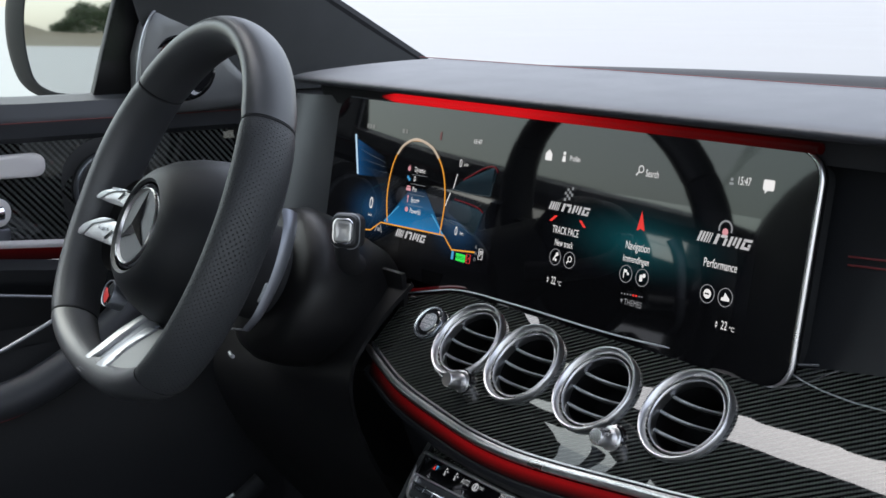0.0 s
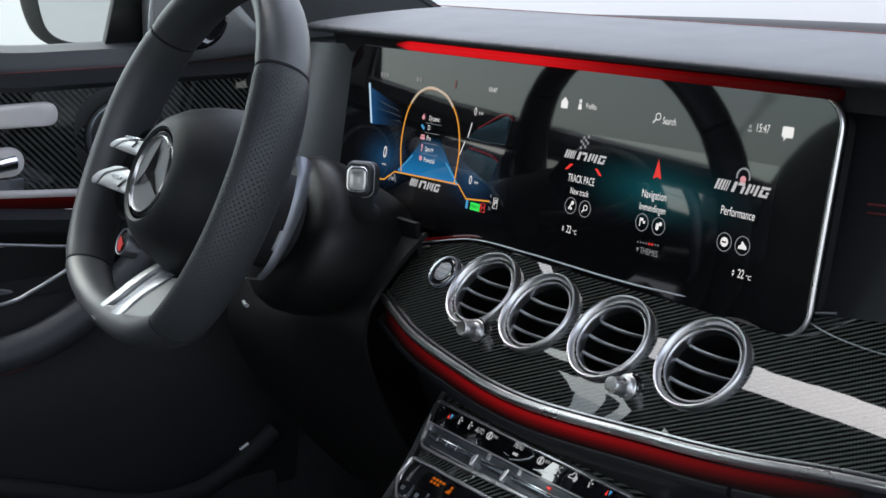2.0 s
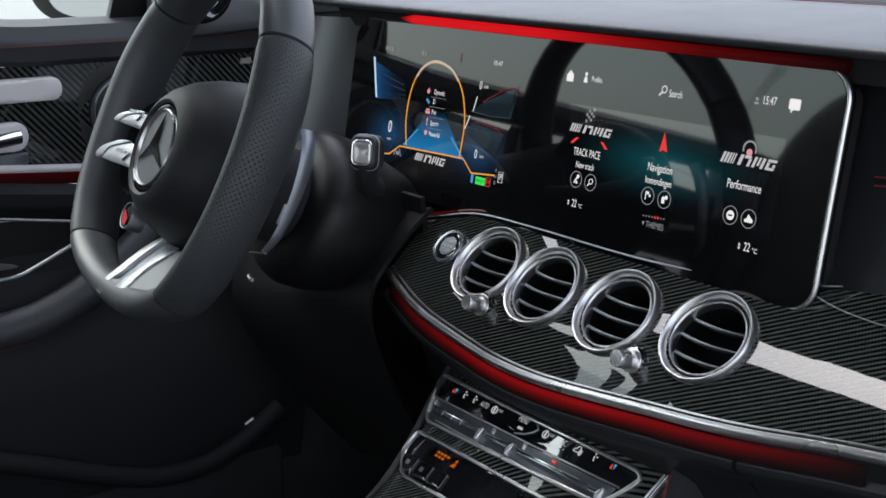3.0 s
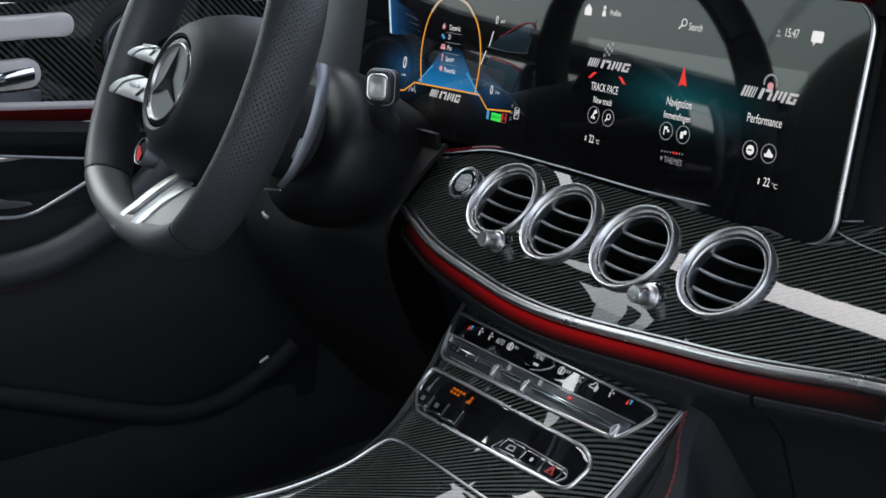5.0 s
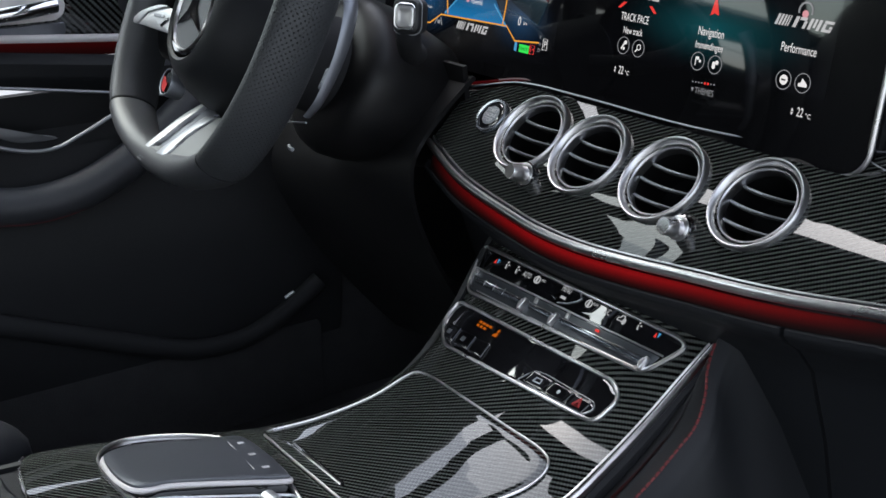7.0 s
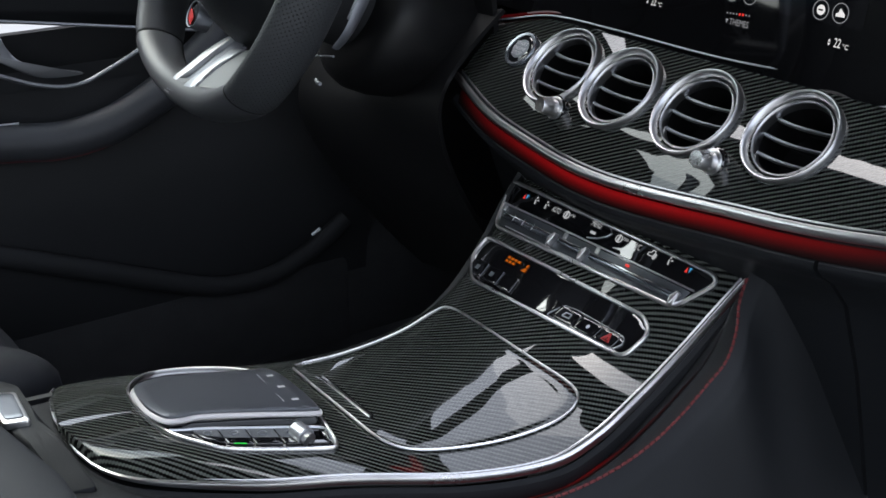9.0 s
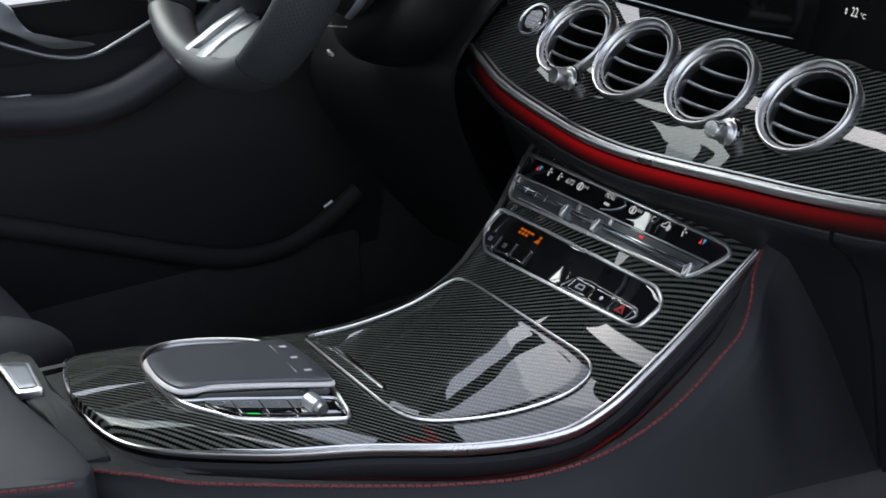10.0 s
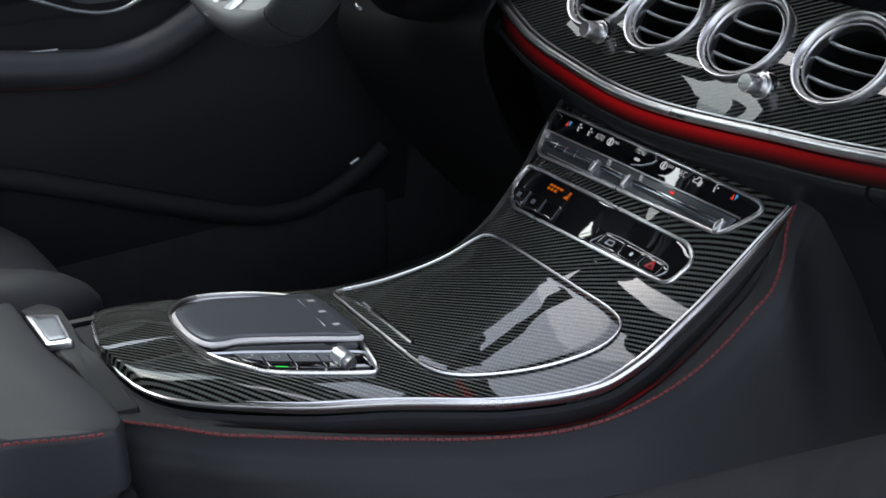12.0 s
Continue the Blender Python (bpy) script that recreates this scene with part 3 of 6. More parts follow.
part("dash_face", sheet(dash_back, steps(-0.545, 0.74, 44), steps(0, 1, 12), -0.006), LEATHER, dash)
for z_off in (0.0, 0.007):
    part("stitching", tube([dash_back(x, 0.52) + Vector((0, -0.002, z_off)) for x in steps(0.24, 0.74, 30)], 0.0009, ns=6), RED_THREAD, dash)
part("side_cheek", sheet(lambda u, v: Vector((-0.55 + 0.072 * u, -0.008 + 0.040 * u * u - 0.060 * v, 1.034 - 0.19 * v)), steps(0, 1, 8), steps(0, 1, 12), -0.006), WHEEL_LEATHER, dash, "leather cheek beside the instrument display")

part("cheek_edge", tube([Vector((-0.477, 0.032 - 0.060 * v, 1.034 - 0.19 * v)) for v in steps(0, 1, 12)], 0.0008, ns=6), GREY_METAL, dash)

# carbon trim, its chrome edge and the red glow painted under it
TX = steps(-0.262, 0.74, 60)
VENTS = ((-0.1300, 0.8138), (-0.0425, 0.8115), (0.0552, 0.8112), (0.1580, 0.8147))


def trim_z(x, v):
    return trim_high(x) + (trim_low(x) - trim_high(x)) * v


def vent_hole(x, v):
    return any(math.hypot(x - a, (trim_z(x, v) - c) * 1.38) < 0.0395 for a, c in VENTS)


part("carbon_trim", sheet(lambda x, v: on_trim(x, trim_z(x, v), 0), steps(-0.262, 0.74, 250), steps(0, 1, 30), -0.004, uv=lambda x, v: (x, trim_z(x, v) * 1.38), gap=vent_hole), CARBON_DASH, dash, "lacquered carbon fibre trim")
part("chrome_strip", tube([on_trim(x, trim_low(x) - 0.002, 0.003) for x in TX], 0.0034, ns=10, r2=0.0045), CHROME, dash, "satin chrome edge strip")
part("chrome_line", tube([on_trim(x, trim_low(x) + 0.0042, 0.0012) for x in TX], 0.0010, ns=6), CHROME, dash)
part("chrome_groove", tube([on_trim(x, trim_low(x) + 0.0026, 0.0012) for x in TX], 0.0010, ns=6), DARK_TRIM, dash)
part("thin_strip", tube([on_trim(x, trim_high(x) + 0.0004, 0.0046) for x in steps(-0.262, 0.245, 40)], 0.0010, ns=6), SATIN_GREY, dash)


# Fading emission paints the red light that falls on the panel below the chrome.
part("red_glow_strip", sheet(lambda x, v: on_trim(x, trim_low(x) - 0.006 - 0.011 * v, -0.001 - 0.006 * v), steps(-0.25, 0.34, 48), steps(0, 1, 6), -0.002, uv=lambda x, v: ((x + 0.25) / 0.59, v)), glow_band("red_trim_spill", 0.08, UNDER, ((0.0, 0.0), (0.14, 0.35), (0.34, 0.9), (0.55, 1.0), (0.82, 0.42), (1.0, 0.0))), dash, "strip of red ambient glow")


part("trim_seam", tube([on_trim(p.x, p.y, 0.0042) for p in bend([(0.2216, 0.8588, 0), (0.2429, 0.8548, 0), (0.2715, 0.8522, 0), (0.3152, 0.8519, 0), (0.45, 0.858, 0), (0.73, 0.872, 0)], 6)], 0.0006, ns=6), SATIN_GREY, dash)


def lower_dash(x, v):
    top = on_trim(x, trim_low(x) - 0.018, -0.004)
    prof = ((0.008, 0.002), (0.002, -0.003), (0.002, -0.008), (0.009, -0.016), (0.024, -0.026), (0.044, -0.050), (0.070, -0.12), (0.105, -0.25))
    f = v * (len(prof) - 1)
    i = min(int(f), len(prof) - 2)
    s = f - i
    return top + Vector((0, prof[i][0] * (1 - s) + prof[i + 1][0] * s, prof[i][1] * (1 - s) + prof[i + 1][1] * s))


part("lower_pad", sheet(lower_dash, steps(-0.262, 0.232, 30), steps(0, 1, 21), -0.006), LEATHER, dash)
part("glovebox_lid", sheet(lower_dash, steps(0.236, 0.74, 28), steps(0, 1, 21), -0.006), LEATHER, dash, "leather glovebox lid")
part("knee_panel", sheet(lambda x, v: Vector((x, -0.06 + 0.02 * v + 0.12 * v * v, 0.86 - 0.34 * v)), steps(-0.70, -0.255, 20), steps(0, 1, 12), -0.006), VENT_BLACK, dash)


def air_vent(x, z):
    m = Matrix.Translation(on_trim(x, z, 0)) @ Vector((0, -0.725, 0.689)).to_track_quat("Z", "Y").to_matrix().to_4x4()
    ring = part("air_vent", lathe([(0.0371, -0.004), (0.0374, 0.0004), (0.0384, 0.0030), (0.0400, 0.0052), (0.0412, 0.0064), (0.0421, 0.0066), (0.0429, 0.0058), (0.0434, 0.0035), (0.0436, -0.004)], m, 64), VENT_CHROME, dash, "round satin chrome air vent ring")
    part("inner_ring", lathe([(0.0332, -0.008), (0.0335, -0.0008), (0.0341, 0.0014), (0.0348, 0.0020), (0.0355, 0.0014), (0.0358, -0.0004), (0.0359, -0.006)], m, 64), VENT_CHROME, ring)
    part("gap_ring", lathe([(0.0356, -0.0035), (0.0374, -0.0035)], m, 48), DARK_TRIM, ring)
    part("duct", lathe([(0.0336, -0.002), (0.0326, -0.045), (0.0, -0.045)], m, 40), VENT_BLACK, ring)
    for k in (-0.0165, 0.0, 0.0165):
        half = math.sqrt(0.0330 ** 2 - k * k)
        part("slat", sheet(lambda u, v: m @ Vector((u, k - 0.004 * (1 - (u / 0.034) ** 2) + 0.25 * v, -0.005 - v * 0.9 - 0.004 * (u / 0.034) ** 2)), steps(-half, half, 12), steps(0, 0.020, 4), 0.0020), VENT_BLACK, ring)
        part("slat_edge", tube([m @ Vector((u, k - 0.004 * (1 - (u / 0.034) ** 2), -0.0045 - 0.004 * (u / 0.034) ** 2)) for u in steps(-half, half, 12)], 0.0012, ns=6, taper=lambda q: 1.25 - 0.7 * q), SATIN_GREY, ring)
    return ring


for vent_x, vent_z in VENTS:
    air_vent(vent_x, vent_z)


def vent_knob(x, z):
    m = Matrix.Translation(on_trim(x, z, 0)) @ Vector((0, -0.88, 0.30)).to_track_quat("Z", "Y").to_matrix().to_4x4()
    knob = part("vent_knob", lathe([(0.0112, -0.004), (0.0112, 0.0040), (0.0100, 0.0050), (0.0080, 0.0052), (0.0078, 0.0100), (0.0084, 0.0115), (0.0076, 0.0215), (0.0068, 0.0232), (0.0, 0.0236)], m, 36), CHROME, dash, "small silver air vent knob")
    part("knob_base", lathe([(0.0125, -0.003), (0.0125, 0.0022), (0.0112, 0.0030), (0.0104, 0.0022)], m, 32), PIANO, knob)


vent_knob(-0.1010, 0.7845)
vent_knob(0.1035, 0.7855)


def start_button(x, z):
    m = Matrix.Translation(on_trim(x, z, 0)) @ Vector((0, -0.725, 0.689)).to_track_quat("Z", "Y").to_matrix().to_4x4()
    b_ = part("start_button", lathe([(0.0205, -0.003), (0.0205, 0.003), (0.0190, 0.0048), (0.0165, 0.0045), (0.0158, 0.002)], m, 40), SMOKED, dash, "round silver engine start button")
    part("cap", lathe([(0.0156, 0.001), (0.0152, 0.0036), (0.0140, 0.0040), (0.0, 0.0040)], m, 40), PIANO, b_)
    part("cap_centre", lathe([(0.0110, 0.0035), (0.0108, 0.0044), (0.0, 0.0045)], m, 36), GREY_METAL, b_)
    on = lambda u, v, h: m @ Vector((u, v, 0.0050 + h))
    part("lettering", joined(letters("START", 0.0062, on, 0, 0.005), letters("ENGINE", 0.0056, on, 0, -0.0005), letters("STOP", 0.0062, on, 0, -0.006)), PRINT, b_)


start_button(-0.1985, 0.8170)

# ---- the wide display ----
display = thing("wide_display", (-0.13, 0.02, 0.84), "wide black glass display unit with lit instrument and menu pages", "display screen", )
GLASS = rounded(-0.485, 0.842, 0.220, 1.034, 0.024, 6)
part("glass_panel", plate(GLASS, on_screen, 0.0, 0.012, 0.001, 8, 0.03), GLASS_BLACK, display, "black glass cover", flat=True)
FRAME = [(x, 1.034) for x in steps(0.02, 0.19, 12)] + [(0.196 + 0.024 * math.sin(radians(a)), 1.010 + 0.024 * math.cos(radians(a))) for a in range(10, 91, 10)] + [(0.220, z) for z in steps(1.0, 0.876, 10)] + [(0.196 + 0.024 * math.cos(radians(a)), 0.866 - 0.024 * math.sin(radians(a))) for a in range(0, 91, 10)] + [(x, 0.842) for x in steps(0.18, 0.10, 6)]
part("silver_frame", tube([on_screen(x, z, -0.003) for x, z in FRAME], 0.0030, ns=10, r2=0.0026, up=(0, -0.986, 0.168), taper=lambda s: min(1.0, 0.12 + 2.6 * s, 0.10 + 7.0 * (1 - s))), CHROME, display, "slim satin silver frame")
part("top_line", tube([on_screen(x, 1.0345, 0.0005) for x in steps(-0.46, 0.03, 30)], 0.0007, ns=6), GREY_METAL, display)
part("red_edge", tube([on_trim(x, trim_high(x) + 0.0036, 0.0040) for x in steps(-0.30, 0.10, 30)], 0.0016, ns=6, taper=lambda q: min(1.0, 2.5 - 2.4 * q)), RED_FAINT, display)
part("housing", plate(rounded(-0.478, 0.85, 0.214, 1.028, 0.018, 5), on_screen, -0.010, 0.020, 0.001, 3, 0.05), SOFT_PLASTIC, display)

# lit pages of the display: x along the glass, z up it
def lit(name, bms, material, parent=None, label=""):
    return part(name, joined(*bms), material, parent or display, label)


def bar(x0, z0, x1, z1):
    return [(x0, z0), (x1, z0), (x1, z1), (x0, z1)]


def stroke(points, r=0.0006, h=0.0006):
    """A thin lit line."""
    return tube([on_screen(x, z, h) for x, z in points], r, ns=5, r2=0.0002, up=(0, -0.986, 0.168))


def badge_word(x0, x1, z, height):
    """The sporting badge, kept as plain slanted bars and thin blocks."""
    w = x1 - x0
    out = []
    for p, q, low, high in ((0.00, 0.045, -0.5, 0.5), (0.065, 0.105, -0.5, 0.5), (0.125, 0.160, -0.5, 0.5), (0.180, 0.205, -0.5, 0.5), (0.225, 0.245, -0.5, 0.5),
                            (0.32, 0.38, -0.5, 0.5), (0.40, 0.52, 0.22, 0.5), (0.49, 0.54, -0.5, 0.2), (0.58, 0.63, -0.5, 0.5), (0.66, 0.70, -0.3, 0.5), (0.73, 0.78, -0.5, 0.5),
                            (0.82, 0.98, 0.25, 0.5), (0.82, 0.87, -0.25, 0.2), (0.82, 0.98, -0.5, -0.25), (0.93, 0.98, -0.2, 0.05)):
        lean = height * 0.35
        out.append(patch([(x0 + w * p + lean * low, z + height * low), (x0 + w * q + lean * low, z + height * low), (x0 + w * q + lean * high, z + height * high), (x0 + w * p + lean * high, z + height * high)], on_screen, 0.0005))
    return out


def ring_mark(x, z, r):
    return stroke([(x + r * math.cos(radians(a)), z + r * math.sin(radians(a))) for a in range(0, 361, 20)], 0.00035)


DEEP_BLUE = glowing("deep_blue_field", (0.03, 0.16, 0.26), 0.12)
DEEP_RED = glowing("deep_red_field", (0.35, 0.01, 0.02), 0.25)


def soft_field(name, colour, strength, x0, x1, z0, z1):
    """A glow on the page that fades out evenly to its edges."""
    m, n, l, b_ = nodes_of(name)
    uv = n.new("ShaderNodeUVMap")
    g = n.new("ShaderNodeTexGradient")
    g.gradient_type = "QUADRATIC_SPHERE"
    mp = n.new("ShaderNodeMapping")
    mp.inputs["Location"].default_value = (-1, -1, 0)
    mp.inputs["Scale"].default_value = (2, 2, 1)
    l.new(uv.outputs[0], mp.inputs["Vector"])
    l.new(mp.outputs[0], g.inputs["Vector"])
    k = n.new("ShaderNodeMath")
    k.operation = "MULTIPLY"
    k.inputs[1].default_value = strength
    l.new(g.outputs["Fac"], k.inputs[0])
    l.new(k.outputs[0], b_.inputs["Emission Strength"])
    b_.inputs["Emission Color"].default_value = (*colour, 1)
    b_.inputs["Base Color"].default_value = (0.004, 0.004, 0.005, 1)
    b_.inputs["Roughness"].default_value = 0.04
    b_.inputs["Coat Weight"].default_value = 0.6
    return part("page_glow", sheet(lambda u, v: on_screen(x0 + (x1 - x0) * u, z0 + (z1 - z0) * v, 0.0002), steps(0, 1, 6), steps(0, 1, 4)), m, display)


def faded_field(name, colour, stops, corners, part_name, h=0.0004):
    """A four-cornered field of the page that fades from its first edge to the opposite one."""
    m, n, l, b_ = nodes_of(name)
    uv, sep, ramp = n.new("ShaderNodeUVMap"), n.new("ShaderNodeSeparateXYZ"), n.new("ShaderNodeValToRGB")
    l.new(uv.outputs[0], sep.inputs[0])
    l.new(sep.outputs["Y"], ramp.inputs[0])
    while len(ramp.color_ramp.elements) < len(stops):
        ramp.color_ramp.elements.new(0.5)
    for e, (pos, v) in zip(ramp.color_ramp.elements, stops):
        e.position, e.color = pos, (v, v, v, 1)
    l.new(ramp.outputs[0], b_.inputs["Emission Strength"])
    b_.inputs["Emission Color"].default_value = (*colour, 1)
    b_.inputs["Base Color"].default_value = (0.004, 0.004, 0.005, 1)
    b_.inputs["Roughness"].default_value = 0.04
    b_.inputs["Specular IOR Level"].default_value = 0.48
    p, q, r, w = (Vector((*c, 0)) for c in corners)

    def at(u, v):
        c = p.lerp(q, u).lerp(w.lerp(r, u), v)
        return on_screen(c.x, c.y, h)
    return part(part_name, sheet(at, steps(0, 1, 8), steps(0, 1, 8)), m, display)


soft_field("teal_page_glow", (0.02, 0.42, 0.50), 0.055, -0.09, 0.17, 0.895, 0.975)
soft_field("blue_page_glow", (0.03, 0.22, 0.55), 0.085, -0.455, -0.325, 0.868, 0.948)
soft_field("blue_page_glow_two", (0.03, 0.22, 0.55), 0.07, -0.285, -0.165, 0.868, 0.948)

# instrument page
faded_field("blue_road", (0.02, 0.30, 0.72), ((0.0, 0.20), (0.35, 0.13), (0.7, 0.06), (1.0, 0.0)), ((-0.3600, 0.8968), (-0.2459, 0.8969), (-0.2900, 0.9430), (-0.3150, 0.9430)), "road_picture")
for line in (((-0.3594, 0.8981), (-0.3350, 0.9185)), ((-0.2459, 0.8975), (-0.2720, 0.9180))):
    lit("road_edge", [stroke(line, 0.0008)], BLUE_GLOW)
lit("dial_arc", [stroke([(p.x, p.y) for p in bend([(-0.4067, 0.8994, 0), (-0.4098, 0.9077, 0), (-0.4062, 0.9182, 0), (-0.3955, 0.9289, 0), (-0.3808, 0.9366, 0), (-0.3640, 0.9405, 0)], 5)], 0.0005)], DEEP_BLUE)
STATUS_GREY = glowing("dim_status", (0.8, 0.8, 0.78), 0.16)
for x, w in ((-0.4190, 0.0050), (-0.4125, 0.0040), (-0.4070, 0.0045), (-0.3465, 0.0050), (-0.3400, 0.0040)):
    lit("status_mark", [patch(bar(x, 1.0005, x + w, 1.0055), on_screen)], STATUS_GREY)
lit("gauge_arch", [stroke([(p.x, p.y) for p in bend([(-0.3535, 0.898, 0), (-0.3605, 0.930, 0), (-0.3560, 0.965, 0), (-0.3400, 0.987, 0), (-0.3160, 0.995, 0), (-0.2860, 0.989, 0), (-0.2630, 0.968, 0), (-0.2520, 0.936, 0), (-0.2530, 0.899, 0)], 6)], 0.0010)], ORANGE_GLOW)
lit("gauge_arch", [stroke([(p.x, p.y) for p in bend([(-0.350, 0.976, 0), (-0.3380, 0.9885, 0), (-0.3160, 0.996, 0), (-0.2880, 0.9905, 0), (-0.272, 0.979, 0)], 6)], 0.0016, 0.0009)], glowing("cream_lines", (1.0, 0.80, 0.62), 0.5))
lit("base_line", [stroke([(-0.40, 0.8825), (-0.385, 0.884), (-0.3660, 0.8955), (-0.2460, 0.8985), (-0.2290, 0.8855), (-0.1900, 0.8890)], 0.0009)], ORANGE_GLOW)
lit("power_bar", [patch([(-0.4418, 0.991), (-0.4275, 0.9450), (-0.4240, 0.9450), (-0.4382, 0.991)], on_screen, 0.0006)], glowing("pale_blue_bar", (0.55, 0.78, 1.0), 0.8))
faded_field("power_blue", (0.03, 0.24, 0.66), ((0.0, 0.09), (0.25, 0.04), (0.6, 0.012), (1.0, 0.0)), ((-0.4254, 0.9440), (-0.4350, 0.9860), (-0.3746, 0.9700), (-0.3625, 0.9472)), "power_field")
lit("power_grid", [stroke([(-0.4350 + 0.0096 * f, 0.9860 - 0.042 * f), (-0.3746 + 0.0121 * f, 0.9700 - 0.0228 * f)], 0.00016, 0.0007) for f in (0.25, 0.5, 0.75)], DEEP_BLUE)
faded_field("upper_graph", (0.10, 0.22, 0.30), ((0.0, 0.05), (0.5, 0.02), (1.0, 0.02)), ((-0.2250, 0.9605), (-0.1760, 0.9800), (-0.1773, 0.9497), (-0.2436, 0.9485)), "graph_field")
lit("graph_line", [stroke([(p.x, p.y) for p in bend([(-0.2244, 0.9612, 0), (-0.2105, 0.9682, 0), (-0.1934, 0.9766, 0), (-0.1812, 0.9802, 0), (-0.1736, 0.9793, 0), (-0.1700, 0.9750, 0)], 5)], 0.0008, 0.0009)], DEEP_RED)
faded_field("lower_graph", (0.10, 0.22, 0.30), ((0.0, 0.05), (0.5, 0.03), (1.0, 0.02)), ((-0.2400, 0.9380), (-0.1850, 0.9320), (-0.1949, 0.9058), (-0.2440, 0.9240)), "graph_field")
lit("graph_line", [stroke([(p.x, p.y) for p in bend([(-0.2353, 0.9393, 0), (-0.2134, 0.9379, 0), (-0.1937, 0.9352, 0), (-0.1844, 0.9311, 0)], 5)], 0.0008, 0.0009)], DEEP_RED)
lit("graph_frame", [stroke([(-0.2436, 0.9495), (-0.2099, 0.9480), (-0.1773, 0.9497), (-0.1703, 0.9849)], 0.0003, 0.0008), stroke([(-0.2483, 0.9168), (-0.1949, 0.9058), (-0.1817, 0.9362)], 0.0003, 0.0008)], DEEP_BLUE)
lit("gauge_needle", [stroke([(-0.2400, 0.950), (-0.2360, 0.966)], 0.0006), stroke([(-0.2500, 0.930), (-0.2440, 0.945)], 0.0006)], WHITE_GLOW)
for word, size, x, z, tight in (("0", 0.0190, -0.3896, 0.9145, 0.75), ("0", 0.0120, -0.2321, 0.9777, 0.75), ("kW", 0.0050, -0.2225, 0.9770, 1), ("0", 0.0130, -0.2251, 0.9058, 0.75), ("km", 0.0050, -0.2150, 0.9050, 1), ("15:47", 0.0068, -0.2086, 1.0029, 1), ("km/h", 0.0040, -0.3890, 0.9010, 1)):
    lit("reading", [letters(word, size, on_screen, x, z, 0.0010, squeeze=tight)], WHITE_GLOW)
rows_z = (0.9625, 0.9520, 0.9405, 0.9285, 0.9165)
for word, z in zip(("Dynamic", "D", "Pro", "Sport+", "Powerful"), rows_z):
    lit("menu_word", [letters(word, 0.0078, on_screen, -0.3128, z, 0.0010, align="LEFT", squeeze=0.72)], WHITE_GLOW)
for shape, glow in (([disc(-0.3233, 0.9625, 0.0027, 10), [(-0.3240, 0.9645), (-0.3222, 0.9645), (-0.3226, 0.9672)]], PINK_GLOW), ([disc(-0.3238, 0.9528, 0.0019, 8), disc(-0.3208, 0.9508, 0.0019, 8)], BLUE_GLOW),
                    ([bar(-0.3245, 0.9380, -0.3160, 0.9412), bar(-0.3235, 0.9418, -0.3170, 0.9436)], PINK_GLOW), ([bar(-0.3200, 0.9250, -0.3182, 0.9290), bar(-0.3204, 0.9296, -0.3178, 0.9332)], PINK_GLOW), ([disc(-0.3190, 0.9172, 0.0030, 12)], PINK_GLOW)):
    lit("menu_symbol", [patch(q, on_screen, 0.0010) for q in shape], glow)
lit("menu_lines", [stroke([(-0.318, z - 0.0058), (-0.290, z - 0.0056)], 0.00018) for z in rows_z[:-1]], GREY_GLOW)
tagged(lit("badge_word", badge_word(-0.3330, -0.2770, 0.8888, 0.0085), PALE_GLOW), kind="stuff")
lit("lane_symbol", [stroke([(-0.376, 0.884), (-0.371, 0.8925)], 0.0007), stroke([(-0.362, 0.884), (-0.366, 0.8925)], 0.0007), patch(bar(-0.3715, 0.885, -0.3660, 0.889), on_screen)], GREY_GLOW)
lit("gear_letters", [letters("P", 0.0090, on_screen, -0.1798, 0.8885), stroke([(-0.1832, 0.8830), (-0.1766, 0.8832), (-0.1766, 0.8940), (-0.1832, 0.8938), (-0.1832, 0.8830)], 0.0003)], WHITE_GLOW)
lit("gear_letters", [letters("R", 0.0050, on_screen, -0.1885, 0.8945), letters("N", 0.0050, on_screen, -0.1885, 0.8880), letters("D", 0.0050, on_screen, -0.1885, 0.8815)], GREY_GLOW)
lit("ready_field", [patch(bar(-0.2205, 0.8755, -0.2045, 0.8835), on_screen)], GREEN_GLOW)
lit("ready_word", [letters("READY", 0.0046, on_screen, -0.2125, 0.8795, 0.0008)], glowing("dark_green", (0.0, 0.25, 0.03), 0.2))
lit("side_field", [patch(bar(-0.2285, 0.8755, -0.2245, 0.8845), on_screen)], BLUE_GLOW)
lit("sport_field", [letters("S+", 0.0075, on_screen, -0.1995, 0.8805), stroke([(-0.2030, 0.8760), (-0.1958, 0.8762), (-0.1958, 0.8850), (-0.2030, 0.8848), (-0.2030, 0.8760)], 0.0003)], RED_GLOW)
lit("warning_symbol", [patch(bar(-0.2755, 0.999, -0.2725, 1.0080), on_screen)], DEEP_RED)

# menu page
lit("home_symbol", [patch([(-0.1015, 0.9955), (-0.0985, 0.9955), (-0.0985, 1.0000), (-0.0950, 1.0000), (-0.0950, 0.9955), (-0.0918, 0.9955), (-0.0918, 1.0020), (-0.0967, 1.0065), (-0.1015, 1.0020)], on_screen)], WHITE_GLOW)
lit("profile_symbol", [patch(disc(-0.0745, 1.0045, 0.0019, 10), on_screen), patch([(-0.0772, 0.9965), (-0.0718, 0.9965), (-0.0728, 1.0020), (-0.0762, 1.0020)], on_screen)], WHITE_GLOW)
lit("search_symbol", [stroke([(0.0290 + 0.0030 * math.cos(radians(a)), 1.0005 + 0.0030 * math.sin(radians(a))) for a in range(0, 361, 24)], 0.0005), stroke([(0.0268, 0.9982), (0.0235, 0.9945)], 0.0007)], WHITE_GLOW)
